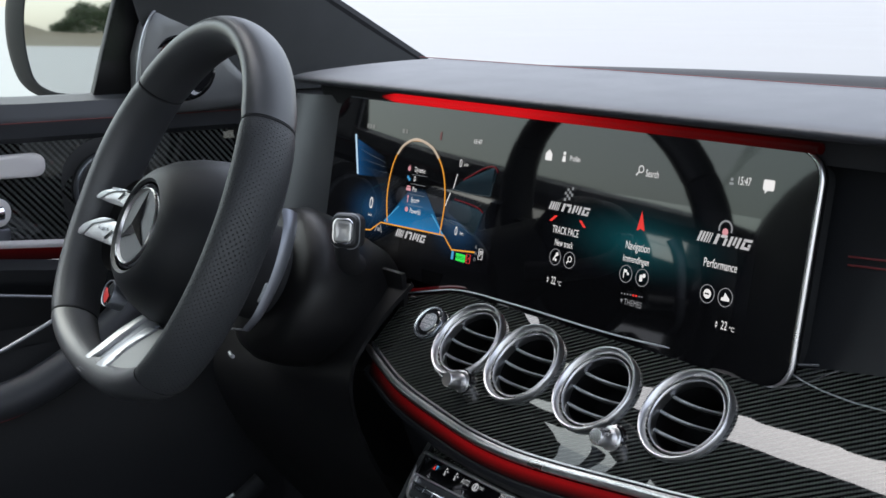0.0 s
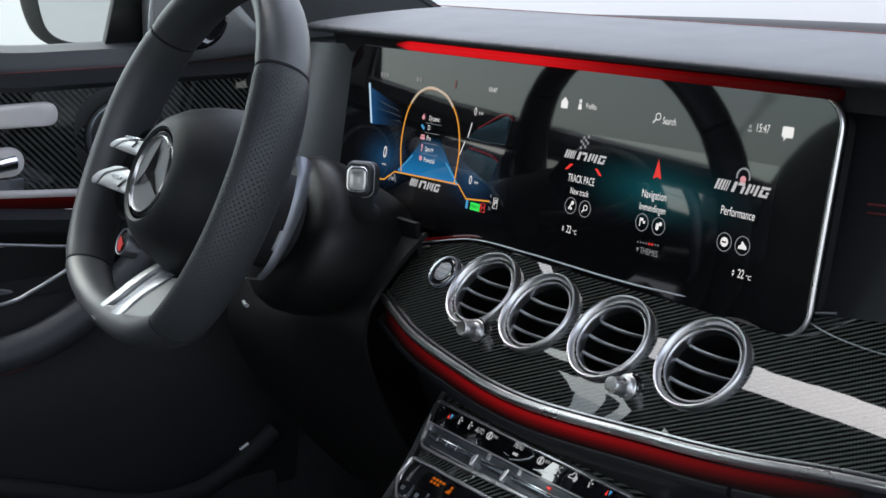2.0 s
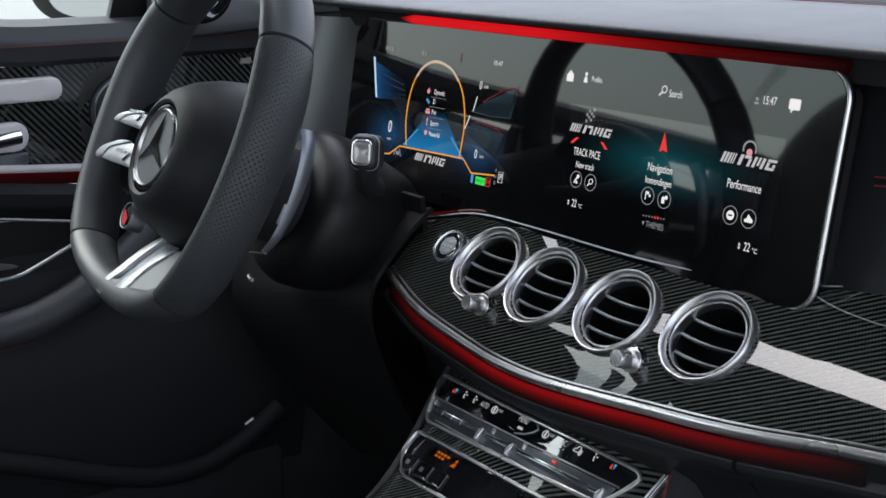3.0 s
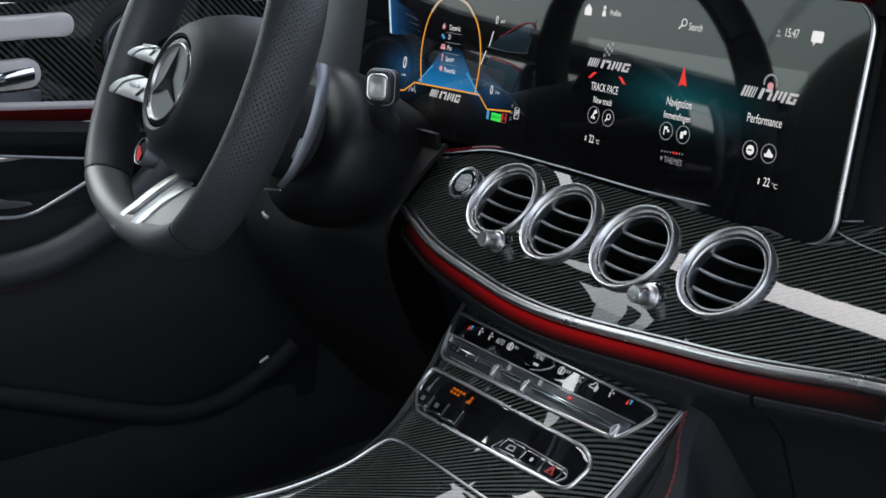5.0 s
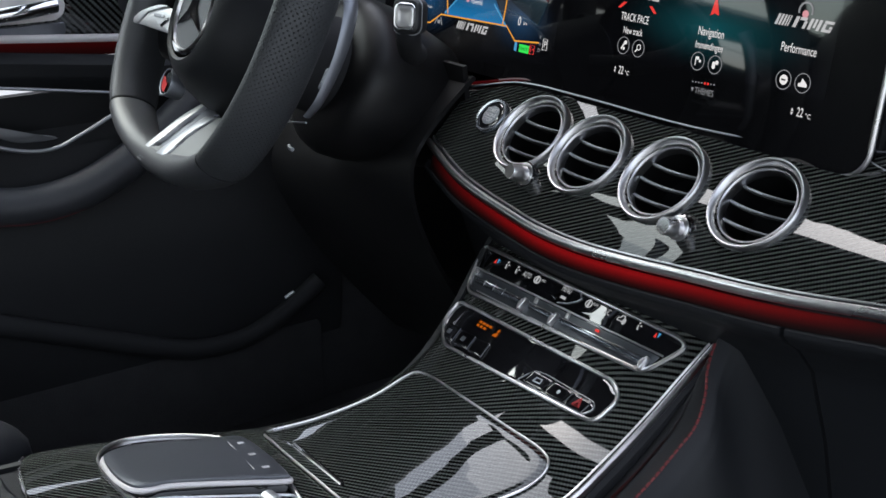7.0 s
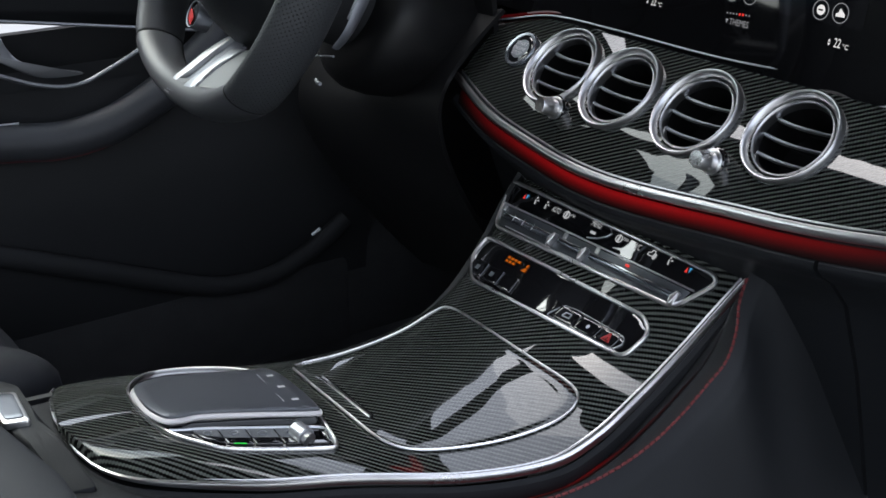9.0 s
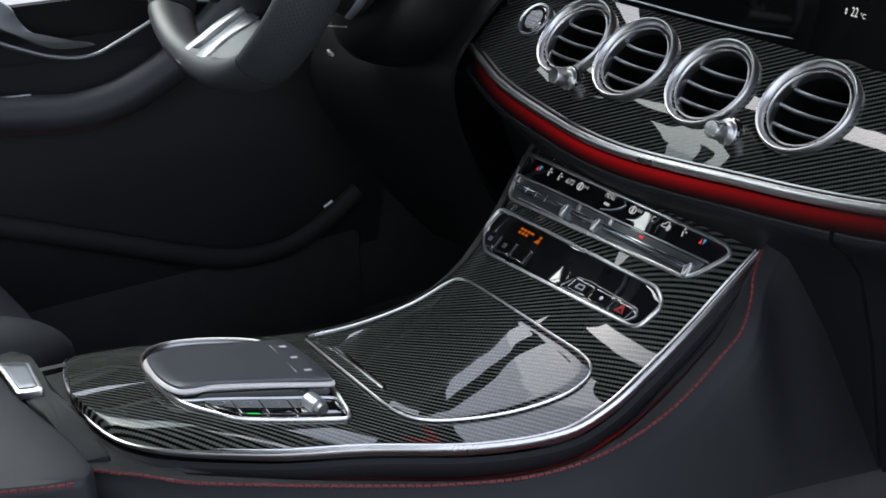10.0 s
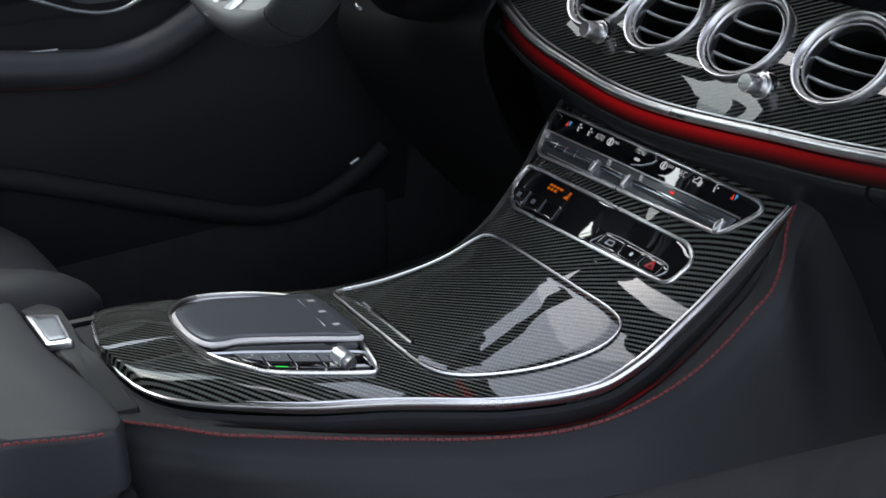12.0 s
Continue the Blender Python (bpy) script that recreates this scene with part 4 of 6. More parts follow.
lit("note_symbol", [patch(rounded(0.1665, 0.9985, 0.1780, 1.0075, 0.0015, 3), on_screen), patch([(0.1690, 0.9990), (0.1720, 0.9990), (0.1690, 0.9955)], on_screen)], WHITE_GLOW)
lit("note_symbol", [patch(disc(0.1335, 1.0035, 0.0016, 8), on_screen), patch(bar(0.1312, 0.9990, 0.1358, 1.0010), on_screen)], GREY_GLOW)
for word, size, x, z in (("Profiles", 0.0075, -0.0590, 1.0005), ("Search", 0.0092, 0.0430, 0.9975), ("15:47", 0.0100, 0.1465, 1.0030),
                         ("TRACK PACE", 0.0105, -0.0581, 0.9305), ("New track", 0.0090, -0.0580, 0.9185), ("Navigation", 0.0108, 0.0385, 0.9307),
                         ("Immendingen", 0.0092, 0.0388, 0.9188), ("Performance", 0.0108, 0.1352, 0.9306), ("22", 0.0105, -0.0650, 0.8813),
                         ("22", 0.0105, 0.1490, 0.8815)):
    lit("menu_word", [letters(word, size, on_screen, x, z, squeeze=0.60 if word.isupper() else 0.66)], WHITE_GLOW)
for x in (-0.0650, 0.1490):
    lit("degree_mark", [letters("°C", 0.0055, on_screen, x + 0.0085, 0.8800), patch([(x - 0.0095, 0.8818), (x - 0.0070, 0.8818), (x - 0.00825, 0.8842)], on_screen), patch([(x - 0.0095, 0.8808), (x - 0.00825, 0.8784), (x - 0.0070, 0.8808)], on_screen)], WHITE_GLOW)
lit("themes_word", [letters("THEMES", 0.0078, on_screen, 0.0427, 0.8796, squeeze=0.8), patch([(0.0268, 0.8815), (0.0302, 0.8815), (0.0285, 0.8778)], on_screen)], GREY_GLOW)
lit("page_dots", [patch(disc(0.0275 + 0.0036 * i, 0.8865 + 0.00018 * i, 0.0008, 8), on_screen) for i in (0, 1, 2, 3, 6, 7)], GREY_GLOW)
lit("page_dots", [patch(disc(0.0275 + 0.0036 * i, 0.8865 + 0.00018 * i, 0.0012, 8), on_screen) for i in (4, 5)], RED_GLOW)
tagged(lit("badge_word", badge_word(-0.0850, -0.0285, 0.9530, 0.0080), PALE_GLOW), kind="stuff")
tagged(lit("badge_word", badge_word(0.1070, 0.1650, 0.9520, 0.0090), PALE_GLOW), kind="stuff")
lit("flag_symbol", [patch(bar(-0.0665 + 0.0030 * i, 0.9595 + 0.0030 * j + 0.0008 * i, -0.0637 + 0.0030 * i, 0.9623 + 0.0030 * j + 0.0008 * i), on_screen) for i in range(4) for j in range(4) if (i + j) % 2 == 0], GREY_GLOW)
for side in (-1, 1):
    lit("kerb_mark", [patch([(-0.0570 + side * 0.0260, 0.9380), (-0.0570 + side * 0.0220, 0.9380), (-0.0570 + side * 0.0150, 0.9440), (-0.0570 + side * 0.0190, 0.9440)], on_screen)], RED_GLOW)
lit("arrow_symbol", [patch([(0.0340, 0.9452), (0.0385, 0.9475), (0.0375, 0.9640)], on_screen), patch([(0.0385, 0.9475), (0.0440, 0.9462), (0.0375, 0.9640)], on_screen, 0.0006)], RED_GLOW)
lit("gauge_symbol", [stroke([(0.1350 + 0.0068 * math.cos(radians(a)), 0.9615 + 0.0068 * math.sin(radians(a))) for a in range(-20, 201, 20)], 0.0009)], GREY_GLOW)
lit("gauge_symbol", [patch(disc(0.1350, 0.9590, 0.0032, 12), on_screen)], PINK_GLOW)
for x, z in ((-0.0672, 0.9044), (-0.0470, 0.9045), (0.0289, 0.9047), (0.0495, 0.9047), (0.1261, 0.9047), (0.1459, 0.9051)):
    lit("round_button", [ring_mark(x, z, 0.0078)], GREY_GLOW)
lit("button_symbol", [stroke([(-0.0695, 0.9010), (-0.0650, 0.9085)], 0.0008), patch(disc(-0.0650, 0.9075, 0.0020, 8), on_screen), patch(disc(-0.0662, 0.9018, 0.0015, 8), on_screen)], WHITE_GLOW)
lit("button_symbol", [stroke([(-0.0465 + 0.0025 * math.cos(radians(a)), 0.9055 + 0.0025 * math.sin(radians(a))) for a in range(0, 361, 30)], 0.0004), stroke([(-0.0482, 0.9037), (-0.0505, 0.9010)], 0.0006)], WHITE_GLOW)
lit("button_symbol", [stroke([(0.0265, 0.9010), (0.0265, 0.9088)], 0.0005), patch(bar(0.0270, 0.9060, 0.0300, 0.9086), on_screen), patch(bar(0.0302, 0.9040, 0.0325, 0.9064), on_screen)], WHITE_GLOW)
lit("button_symbol", [patch(rounded(0.0462, 0.9010, 0.0498, 0.9072, 0.0012, 3), on_screen), patch(disc(0.0513, 0.9068, 0.0020, 8), on_screen)], WHITE_GLOW)
lit("button_symbol", [patch(disc(0.1261, 0.9047, 0.0042, 12), on_screen)], WHITE_GLOW)
lit("button_symbol", [patch([(0.1415, 0.9020), (0.1503, 0.9022), (0.1503, 0.9045), (0.1482, 0.9062), (0.1465, 0.9045), (0.1450, 0.9090), (0.1435, 0.9050), (0.1415, 0.9045)], on_screen)], WHITE_GLOW)
lit("button_mark", [patch(bar(0.1238, 0.9040, 0.1284, 0.9054), on_screen, 0.0008)], glowing("dark_mark", (0.02, 0.02, 0.02), 0.1))

# ---- steering wheel ----
DIAL_RED = surface("red_dial_print", (0.42, 0.02, 0.02), (0.5, 0.03, 0.03), (0.3, 0.4), 60, 900, 0)
COLUMN_POSE = pose(-0.366, -0.2793, 0.9404, 90 - 24, 0, -3.6)
NEARER = Matrix.Translation((0.82, -0.825, 1.155)) @ Matrix.Scale(0.93, 4) @ Matrix.Translation((-0.82, 0.825, -1.155))
WHEEL_POSE = NEARER @ COLUMN_POSE


def on_wheel(u, v, h):
    return WHEEL_POSE @ Vector((u, v, h))


wheel = thing("steering_wheel", on_wheel(0, 0, 0), "black leather flat-bottomed sports steering wheel with perforated grips", "steering wheel")


RIM_POSE = WHEEL_POSE @ pose(0.0067, -0.002, 0, -1.2, -0.46, 0)


def rim_point(a):
    """Centre line of the rim; a in degrees from the right; squarer and flattened below."""
    c, s = math.cos(radians(a)), math.sin(radians(a))
    k = 1.0 if s > 0 else 0.87
    y = 0.1970 * math.copysign(abs(s) ** k, s)
    if y < -0.148:
        y = -0.148 - (-0.148 - y) * 0.60
    return (0.1795 * math.copysign(abs(c) ** k, c), y)


def rim_piece(a0, a1, grow):
    angles = steps(a0, a1, max(6, int(abs(a1 - a0) / 3)))
    bm = bmesh.new()
    layer = bm.loops.layers.uv.new("UVMap")
    rings = []
    n, ns = len(angles), 24
    for i, a in enumerate(angles):
        u, v = rim_point(a)
        out = Vector((u, v)).normalized()
        k = grow * (0.965 if i in (0, n - 1) else 1.0)
        tilt = a if a < 90 else 180 - a
        grip = 1 + 0.05 * math.exp(-((tilt - 18) / 16) ** 2)
        deep = 1 - 0.26 * math.exp(-((a % 360 - 270) / 34) ** 2)
        row = []
        for j in range(ns):
            q = 2 * math.pi * j / ns
            dr, dh = 0.0160 * math.cos(q) * k * grip, 0.0288 * math.sin(q) * k * grip * deep
            row.append(bm.verts.new(RIM_POSE @ Vector((u + out.x * dr, v + out.y * dr, dh))))
        rings.append(row)
    for i in range(n - 1):
        for j in range(ns):
            f = bm.faces.new((rings[i][j], rings[i + 1][j], rings[i + 1][(j + 1) % ns], rings[i][(j + 1) % ns]))
            s, w = radians(abs(a1 - a0)) * 0.18 / (n - 1), 0.130 / ns
            for loop, (p, q) in zip(f.loops, ((i, j), (i + 1, j), (i + 1, j + 1), (i, j + 1))):
                loop[layer].uv = (p * s, q * w)
    bm.faces.new(rings[0])
    bm.faces.new(rings[-1])
    bmesh.ops.recalc_face_normals(bm, faces=bm.faces)
    return bm


part("rim_top", rim_piece(33, 140.5, 1.0), WHEEL_LEATHER, wheel, "smooth leather upper rim")
part("rim_grip", rim_piece(-47, 32, 1.0), LEATHER_HOLES, wheel, "perforated leather grip")
part("rim_grip", rim_piece(141.5, 224, 1.0), WHEEL_LEATHER, wheel, "leather grip")
part("rim_bottom", rim_piece(225, 312, 1.0), WHEEL_LEATHER, wheel, "smooth leather flat lower rim")
for seam in (32.5, 141.0, 224.5, 312.5):
    part("seam", rim_piece(seam - 0.25, seam + 0.25, 0.975), DARK_TRIM, wheel)

hub_m = WHEEL_POSE @ pose(0.004, -0.026, -0.016)
part("airbag_cover", lathe([(0.046, 0.040), (0.049, 0.0425), (0.054, 0.0405), (0.063, 0.033), (0.075, 0.016), (0.085, -0.008), (0.091, -0.032), (0.086, -0.050), (0.0, -0.056)], hub_m, 64, 1.04), LEATHER, wheel, "black leather airbag cover")
hub_m = hub_m @ pose(0, 0, 0.038)
badge = part("badge_ring", lathe([(0.0465, -0.004), (0.0455, 0.002), (0.0420, 0.0018)], hub_m, 56), PIANO, wheel, "round badge with chrome ring")
part("chrome_ring", lathe([(0.0412, -0.002), (0.0410, 0.0028), (0.0400, 0.0038), (0.0388, 0.0022), (0.0384, 0.0)], hub_m, 56), CHROME, badge)
part("badge_field", lathe([(0.0384, -0.002), (0.0384, 0.0005), (0.0, 0.0015)], hub_m, 48), surface("dark_badge_field", (0.07, 0.073, 0.080), (0.10, 0.104, 0.112), (0.55, 0.65), 30, 900, 0.05, metal=0.3), badge)


def three_points():
    bm = bmesh.new()
    top = bm.verts.new(hub_m @ Vector((0, 0, 0.0085)))
    ring = []
    for i in range(6):
        a = radians(90 + 60 * i)
        r = 0.0385 if i % 2 == 0 else 0.0072
        ring.append(bm.verts.new(hub_m @ Vector((r * math.cos(a), r * math.sin(a), 0.0022))))
    for i in range(6):
        bm.faces.new((ring[i], ring[(i + 1) % 6], top))
    return bm


part("badge_star", three_points(), BRIGHT_CHROME, badge, flat=True)

SPOKE_FLANK = surface("satin_flank_grey", (0.15, 0.153, 0.155), (0.20, 0.204, 0.206), (0.52, 0.62), 25, 1800, 0.05, metal=0.7)
SPOKE_GREY = surface("satin_spoke_grey", (0.42, 0.425, 0.435), (0.52, 0.525, 0.535), (0.42, 0.52), 25, 1800, 0.05, metal=0.85)
# outline of each spoke and of the bright band along its upper edge, on the wheel's left
SPOKES = ((((-0.1412, -0.0145), (-0.1232, -0.0046), (-0.0969, 0.0016), (-0.0593, 0.0026), (-0.040, 0.002), (-0.040, -0.0135), (-0.0612, -0.0140), (-0.1042, -0.0150)),
           ((-0.1412, -0.0145), (-0.1382, -0.0100), (-0.1238, -0.0040), (-0.0912, 0.0030), (-0.0615, 0.0045), (-0.0822, 0.0010), (-0.1101, -0.0068), (-0.1270, -0.0138))),
          (((-0.1618, -0.0594), (-0.1459, -0.0467), (-0.1032, -0.0333), (-0.0695, -0.0312), (-0.045, -0.034), (-0.045, -0.0565), (-0.0600, -0.0565), (-0.1094, -0.0582)),
           ((-0.1625, -0.0588), (-0.1562, -0.0517), (-0.1400, -0.0430), (-0.1022, -0.0325), (-0.0757, -0.0303), (-0.0998, -0.0367), (-0.1260, -0.0455), (-0.1430, -0.0585))))
for side in (-1, 1):
    rise = 0.019 if side < 0 else -0.050
    reach = 1.0 if side < 0 else 0.72
    for body, band in SPOKES:
        sp = part("spoke", plate(soft([(-side * reach * u, v) for u, v in body], 0.0022), on_wheel, rise, 0.012, 0.0014, 3, 0.006, 0.002), SPOKE_GREY, wheel, "silver spoke with touch buttons")
        part("spoke_edge", plate([(-side * reach * p.x, p.y) for p in bend([(*q, 0) for q in band], 4, True)], on_wheel, rise + 0.0020, 0.004, 0.0012, 3, 0.004, 0.001), SILVER, sp, "bright silver upper edge")
        low_v = min(v for u, v in body)
        part("spoke_mark", plate([(-side * reach * u, low_v + v) for u, v in ((-0.077, 0.0076), (-0.0616, 0.0186), (-0.059, 0.0177), (-0.073, 0.0071))], on_wheel, rise + 0.0030, 0.001, 0.0002, 2, 0.008), PIANO, sp)
        part("touch_pad", plate(soft([(-side * reach * u, low_v + v) for u, v in ((-0.1021, 0.0174), (-0.0760, 0.0190), (-0.0740, 0.0160), (-0.1008, 0.0142))], 0.001), on_wheel, rise + 0.0032, 0.001, 0.0002, 2, 0.008), SATIN_GREY, sp)
    part("spoke_base", plate([(side * 0.05, 0.010), (side * reach * 0.150, 0.010), (side * reach * 0.160, -0.02), (side * reach * 0.155, -0.056), (side * 0.05, -0.060)], on_wheel, -0.016 if side < 0 else -0.045, 0.012, 0.003, 3, 0.01), DARK_TRIM, wheel)
    if side < 0:
        m = WHEEL_POSE @ pose(-0.043, -0.104, 0.004)
        kn = part("drive_mode_dial", lathe([(0.0150, -0.012), (0.0150, 0.004), (0.0142, 0.0055), (0.0130, 0.005)], m, 32), GREY_METAL, wheel, "small round drive mode dial")
        part("dial_face", lathe([(0.0132, 0.003), (0.0, 0.0042)], m, 32), PIANO, kn)
        part("dial_mark", patch([(0.011 * math.cos(radians(a)), 0.011 * math.sin(radians(a))) for a in range(150, 290, 14)] + [(0.004, -0.002)], lambda u, v, h: m @ Vector((u, v, 0.0048))), DIAL_RED, kn)
    part("paddle", tube([on_wheel(side * p.x, p.y, p.z) for p in bend([(0.158, 0.038, -0.052), (0.167, 0.022, -0.054), (0.172, -0.004, -0.055), (0.172, -0.032, -0.055), (0.168, -0.064, -0.053), (0.157, -0.082, -0.052)], 5)], 0.0030, ns=8, r2=0.0075, up=tuple(WHEEL_POSE.to_3x3() @ Vector((0.3, 0, 1))), taper=lambda s: 1.35 - 0.75 * s), GREY_METAL, wheel, "silver gear shift paddle")
    part("paddle_key", plate(soft([(side * 0.1640, -0.0330), (side * 0.1740, -0.0310), (side * 0.1715, -0.0510), (side * 0.1610, -0.0540)], 0.002), on_wheel, -0.050, 0.008, 0.0015, 2, 0.006), GREY_METAL, wheel)


lower_rise = hermite((-0.190, -0.182, -0.168, -0.150, -0.104), (0.0225, 0.0225, 0.0185, 0.0075, -0.0280))


def on_lower(u, v, h):
    return on_wheel(u, v, h + lower_rise(v))


def arm_plate(line_a, line_b, top, deep, edge, crown=0.0):
    """A plate between two curves that run down the lower spoke."""
    run = [p for p in bend([(*q, 0) for q in line_a], 5)] + list(reversed([p for p in bend([(*q, 0) for q in line_b], 5)]))
    return plate([(p.x, p.y) for p in run], on_lower, top, deep, edge, 4, 0.005, crown)


RIDGE_LEFT = ((0.0262, -0.1195), (0.0245, -0.1377), (0.0245, -0.1523), (0.0210, -0.1650), (0.0150, -0.1860))
RIDGE_RIGHT = ((0.0440, -0.1165), (0.0396, -0.1404), (0.0415, -0.1560), (0.0405, -0.1690), (0.0370, -0.1800))
low = part("lower_spoke", arm_plate(RIDGE_RIGHT, ((0.0647, -0.1120), (0.0807, -0.1315), (0.0908, -0.1437), (0.0965, -0.1550), (0.0946, -0.1635)), -0.0010, 0.010, 0.0010), SPOKE_FLANK, wheel, "silver lower spoke with lettered plate")
part("spoke_ridge", arm_plate(RIDGE_LEFT, RIDGE_RIGHT, 0.0016, 0.012, 0.0030, 0.0012), SATIN_GREY, low, "bright rounded arm")
part("left_arm", arm_plate(((-0.0079, -0.1110), (-0.0125, -0.1252), (-0.0119, -0.1483), (-0.0110, -0.1692), (-0.0173, -0.1855)), ((0.0012, -0.1110), (0.0020, -0.1349), (0.0032, -0.1536), (-0.0010, -0.1688), (-0.0040, -0.1860)), 0.0014, 0.012, 0.0020, 0.0008), SPOKE_GREY, low)
part("spoke_window", arm_plate(((0.0000, -0.1110), (0.0005, -0.1349), (0.0020, -0.1536), (-0.0020, -0.1688)), ((0.0280, -0.1150), (0.0255, -0.1377), (0.0255, -0.1523), (0.0245, -0.1640)), -0.0040, 0.004, 0.0003), GREY_METAL, low, "dark recess between the spoke arms")
part("foot_plate", arm_plate(((-0.0050, -0.1680), (-0.0095, -0.1760), (-0.0120, -0.1860)), ((0.0250, -0.1605), (0.0240, -0.1720), (0.0220, -0.1850)), 0.0006, 0.008, 0.0006), SPOKE_FLANK, low, "small plate with raised marks")
part("flank_edge", tube([on_lower(p.x, p.y, 0.0) for p in bend([(0.0830, -0.1345, 0), (0.0908, -0.1437, 0), (0.0965, -0.1550, 0), (0.0946, -0.1635, 0)], 5)], 0.0022, ns=10, r2=0.0016), SATIN_GREY, low)
for i in range(4):
    part("plate_mark", plate([(-0.0085 + 0.0066 * i, -0.1765 + 0.0005 * i), (-0.0045 + 0.0066 * i, -0.1760 + 0.0005 * i), (-0.0040 + 0.0066 * i, -0.1815 + 0.0005 * i), (-0.0080 + 0.0066 * i, -0.1820 + 0.0005 * i)], on_lower, 0.0026, 0.0008, 0.0001, 2, 0.004), GREY_METAL, low)

# ---- column shroud and lever ----
column = thing("steering_column", (-0.352, -0.15, 0.86), "black plastic steering column shroud", "steering column")
part("shroud", lathe([(0.0, 0.006), (0.050, 0.004), (0.070, 0.0), (0.082, -0.008), (0.088, -0.022), (0.088, -0.045), (0.078, -0.10), (0.068, -0.15)], COLUMN_POSE @ pose(0.002, -0.034, -0.138), 64), VENT_BLACK, column, "rounded black column cowl")
part("shroud_neck", lathe([(0.048, 0.120), (0.052, 0.0), (0.054, -0.06)], COLUMN_POSE @ pose(0.0, -0.03, -0.085), 32), DARK_TRIM, column)
part("column_trim", tube([COLUMN_POSE @ Vector(p) for p in ((-0.003, -0.100, -0.118), (0.037, -0.0925, -0.118))], 0.0012, ns=6), SATIN_GREY, column)
part("adjuster_tip", tube([COLUMN_POSE @ Vector(p) for p in ((0.0172, -0.1225, -0.118), (0.0225, -0.1245, -0.118), (0.0285, -0.1245, -0.118))], 0.0022, ns=8), SATIN_GREY, column)


def surround(x, v):
    z = trim_high(x) + 0.004 - 0.20 * v
    return on_trim(x, z, 0.004 + 0.016 * math.sin(math.pi * min(1, 0.25 + v * 0.8)) - 0.45 * max(0, v - 0.35) ** 2)


part("surround", sheet(surround, steps(-0.52, -0.250, 24), steps(0, 1, 20), -0.005), VENT_BLACK, column, "soft black panel under the instruments")
lever = thing("gear_lever", (-0.24, -0.15, 0.92), "black column gear lever with silver end button", "lever")
lev_m = NEARER @ Matrix.Translation((-0.2065, -0.165, 0.9275)) @ Vector((0.52, -0.84, 0.14)).to_track_quat("Z", "Y").to_matrix().to_4x4() @ Matrix.Scale(0.80, 4)
on_lever = lambda u, v, h: lev_m @ Vector((u, v, h))
part("head", plate(rounded(-0.0185, -0.0215, 0.0185, 0.0215, 0.011), on_lever, 0.0, 0.026, 0.007, 4, 0.005), SOFT_PLASTIC, lever)
part("head_line", frame_line(rounded(-0.0188, -0.0218, 0.0188, 0.0218, 0.011), on_lever, -0.009, 0.0006, 0.0006, 6, 0.004), SATIN_GREY, lever)
part("head_ring", frame_line(rounded(-0.0128, -0.0150, 0.0128, 0.0150, 0.007), on_lever, 0.0005, 0.0008, 0.0008, 6, 0.004), BRIGHT_CHROME, lever)
part("end_button", plate(rounded(-0.0118, -0.0140, 0.0118, 0.0140, 0.006), on_lever, 0.0022, 0.004, 0.0015, 4, 0.004, -0.0012), CHROME, lever, "silver push button")
part("arm", tube(bend([on_lever(0, -0.006, -0.014)] + [NEARER @ Vector(p) for p in ((-0.226, -0.148, 0.903), (-0.262, -0.122, 0.882), (-0.30, -0.09, 0.868))], 4), 0.0117, ns=14), DARK_TRIM, lever)

# ---- centre console ----
console = thing("centre_console", (0, -0.3, 0.3), "centre console in lacquered carbon with chrome edging and leather flanks", "console")
right_edge = hermite((-0.5975, -0.593, -0.586, -0.572, -0.553, -0.524, -0.485, -0.431, -0.35, -0.29, -0.25, -0.198, -0.139, -0.093, -0.07), (-0.106, -0.062, -0.036, -0.014, 0.003, 0.024, 0.050, 0.077, 0.120, 0.144, 0.143, 0.136, 0.137, 0.151, 0.156))
left_edge = hermite((-0.5975, -0.592, -0.584, -0.576, -0.561, -0.52, -0.43, -0.36, -0.30, -0.25, -0.20, -0.15, -0.11, -0.07), (-0.110, -0.144, -0.174, -0.185, -0.187, -0.184, -0.164, -0.150, -0.142, -0.139, -0.146, -0.162, -0.172, -0.176))
YS = [-0.5972 + 0.5272 * (s ** 1.25) for s in steps(0, 1, 70)]


def carbon_top(u, y):
    a, c = left_edge(y), right_edge(y)
    roll = -0.010 * max(0.0, (0.08 - u) / 0.08) ** 2
    round_end = min(1.0, max(0.0, (-0.38 - y) / 0.18))
    round_end = round_end * round_end * (3 - 2 * round_end)
    roll -= 0.011 * round_end * max(0.0, (u - 0.80) / 0.20) ** 2
    return on_console(a + (c - a) * u, y, roll)


part("carbon_panel", sheet(carbon_top, steps(0, 1, 28), YS, 0.006, uv=lambda u, y: console_uv(*carbon_top(u, y).xy)), CARBON_CONSOLE, console, "lacquered carbon fibre console panel")
edge_line = [carbon_top(1, y) + Vector((0.003 * min(1, max(0, (y + 0.46) / 0.20)), 0, 0.0012)) for y in YS]
tail = [on_console(left_edge(y), y, -0.006) for y in YS[5:0:-1]]
part("chrome_edge", tube(tail + edge_line[1:], 0.0036, ns=8, r2=0.0042, taper=lambda s: min(1.0, 0.22 + 2.4 * s)), CHROME, console, "satin chrome edge strip")
part("edge_line", tube([p + Vector((-0.0062, 0.0, 0.0022)) for p in edge_line[14:]], 0.0010, ns=6, taper=lambda q: min(1.0, 0.1 + 6 * q)), CHROME, console)
part("edge_base", tube([p + Vector((0.003, -0.001, -0.014)) for p in tail + edge_line[1:]], 0.006, ns=8, r2=0.009), DARK_TRIM, console)

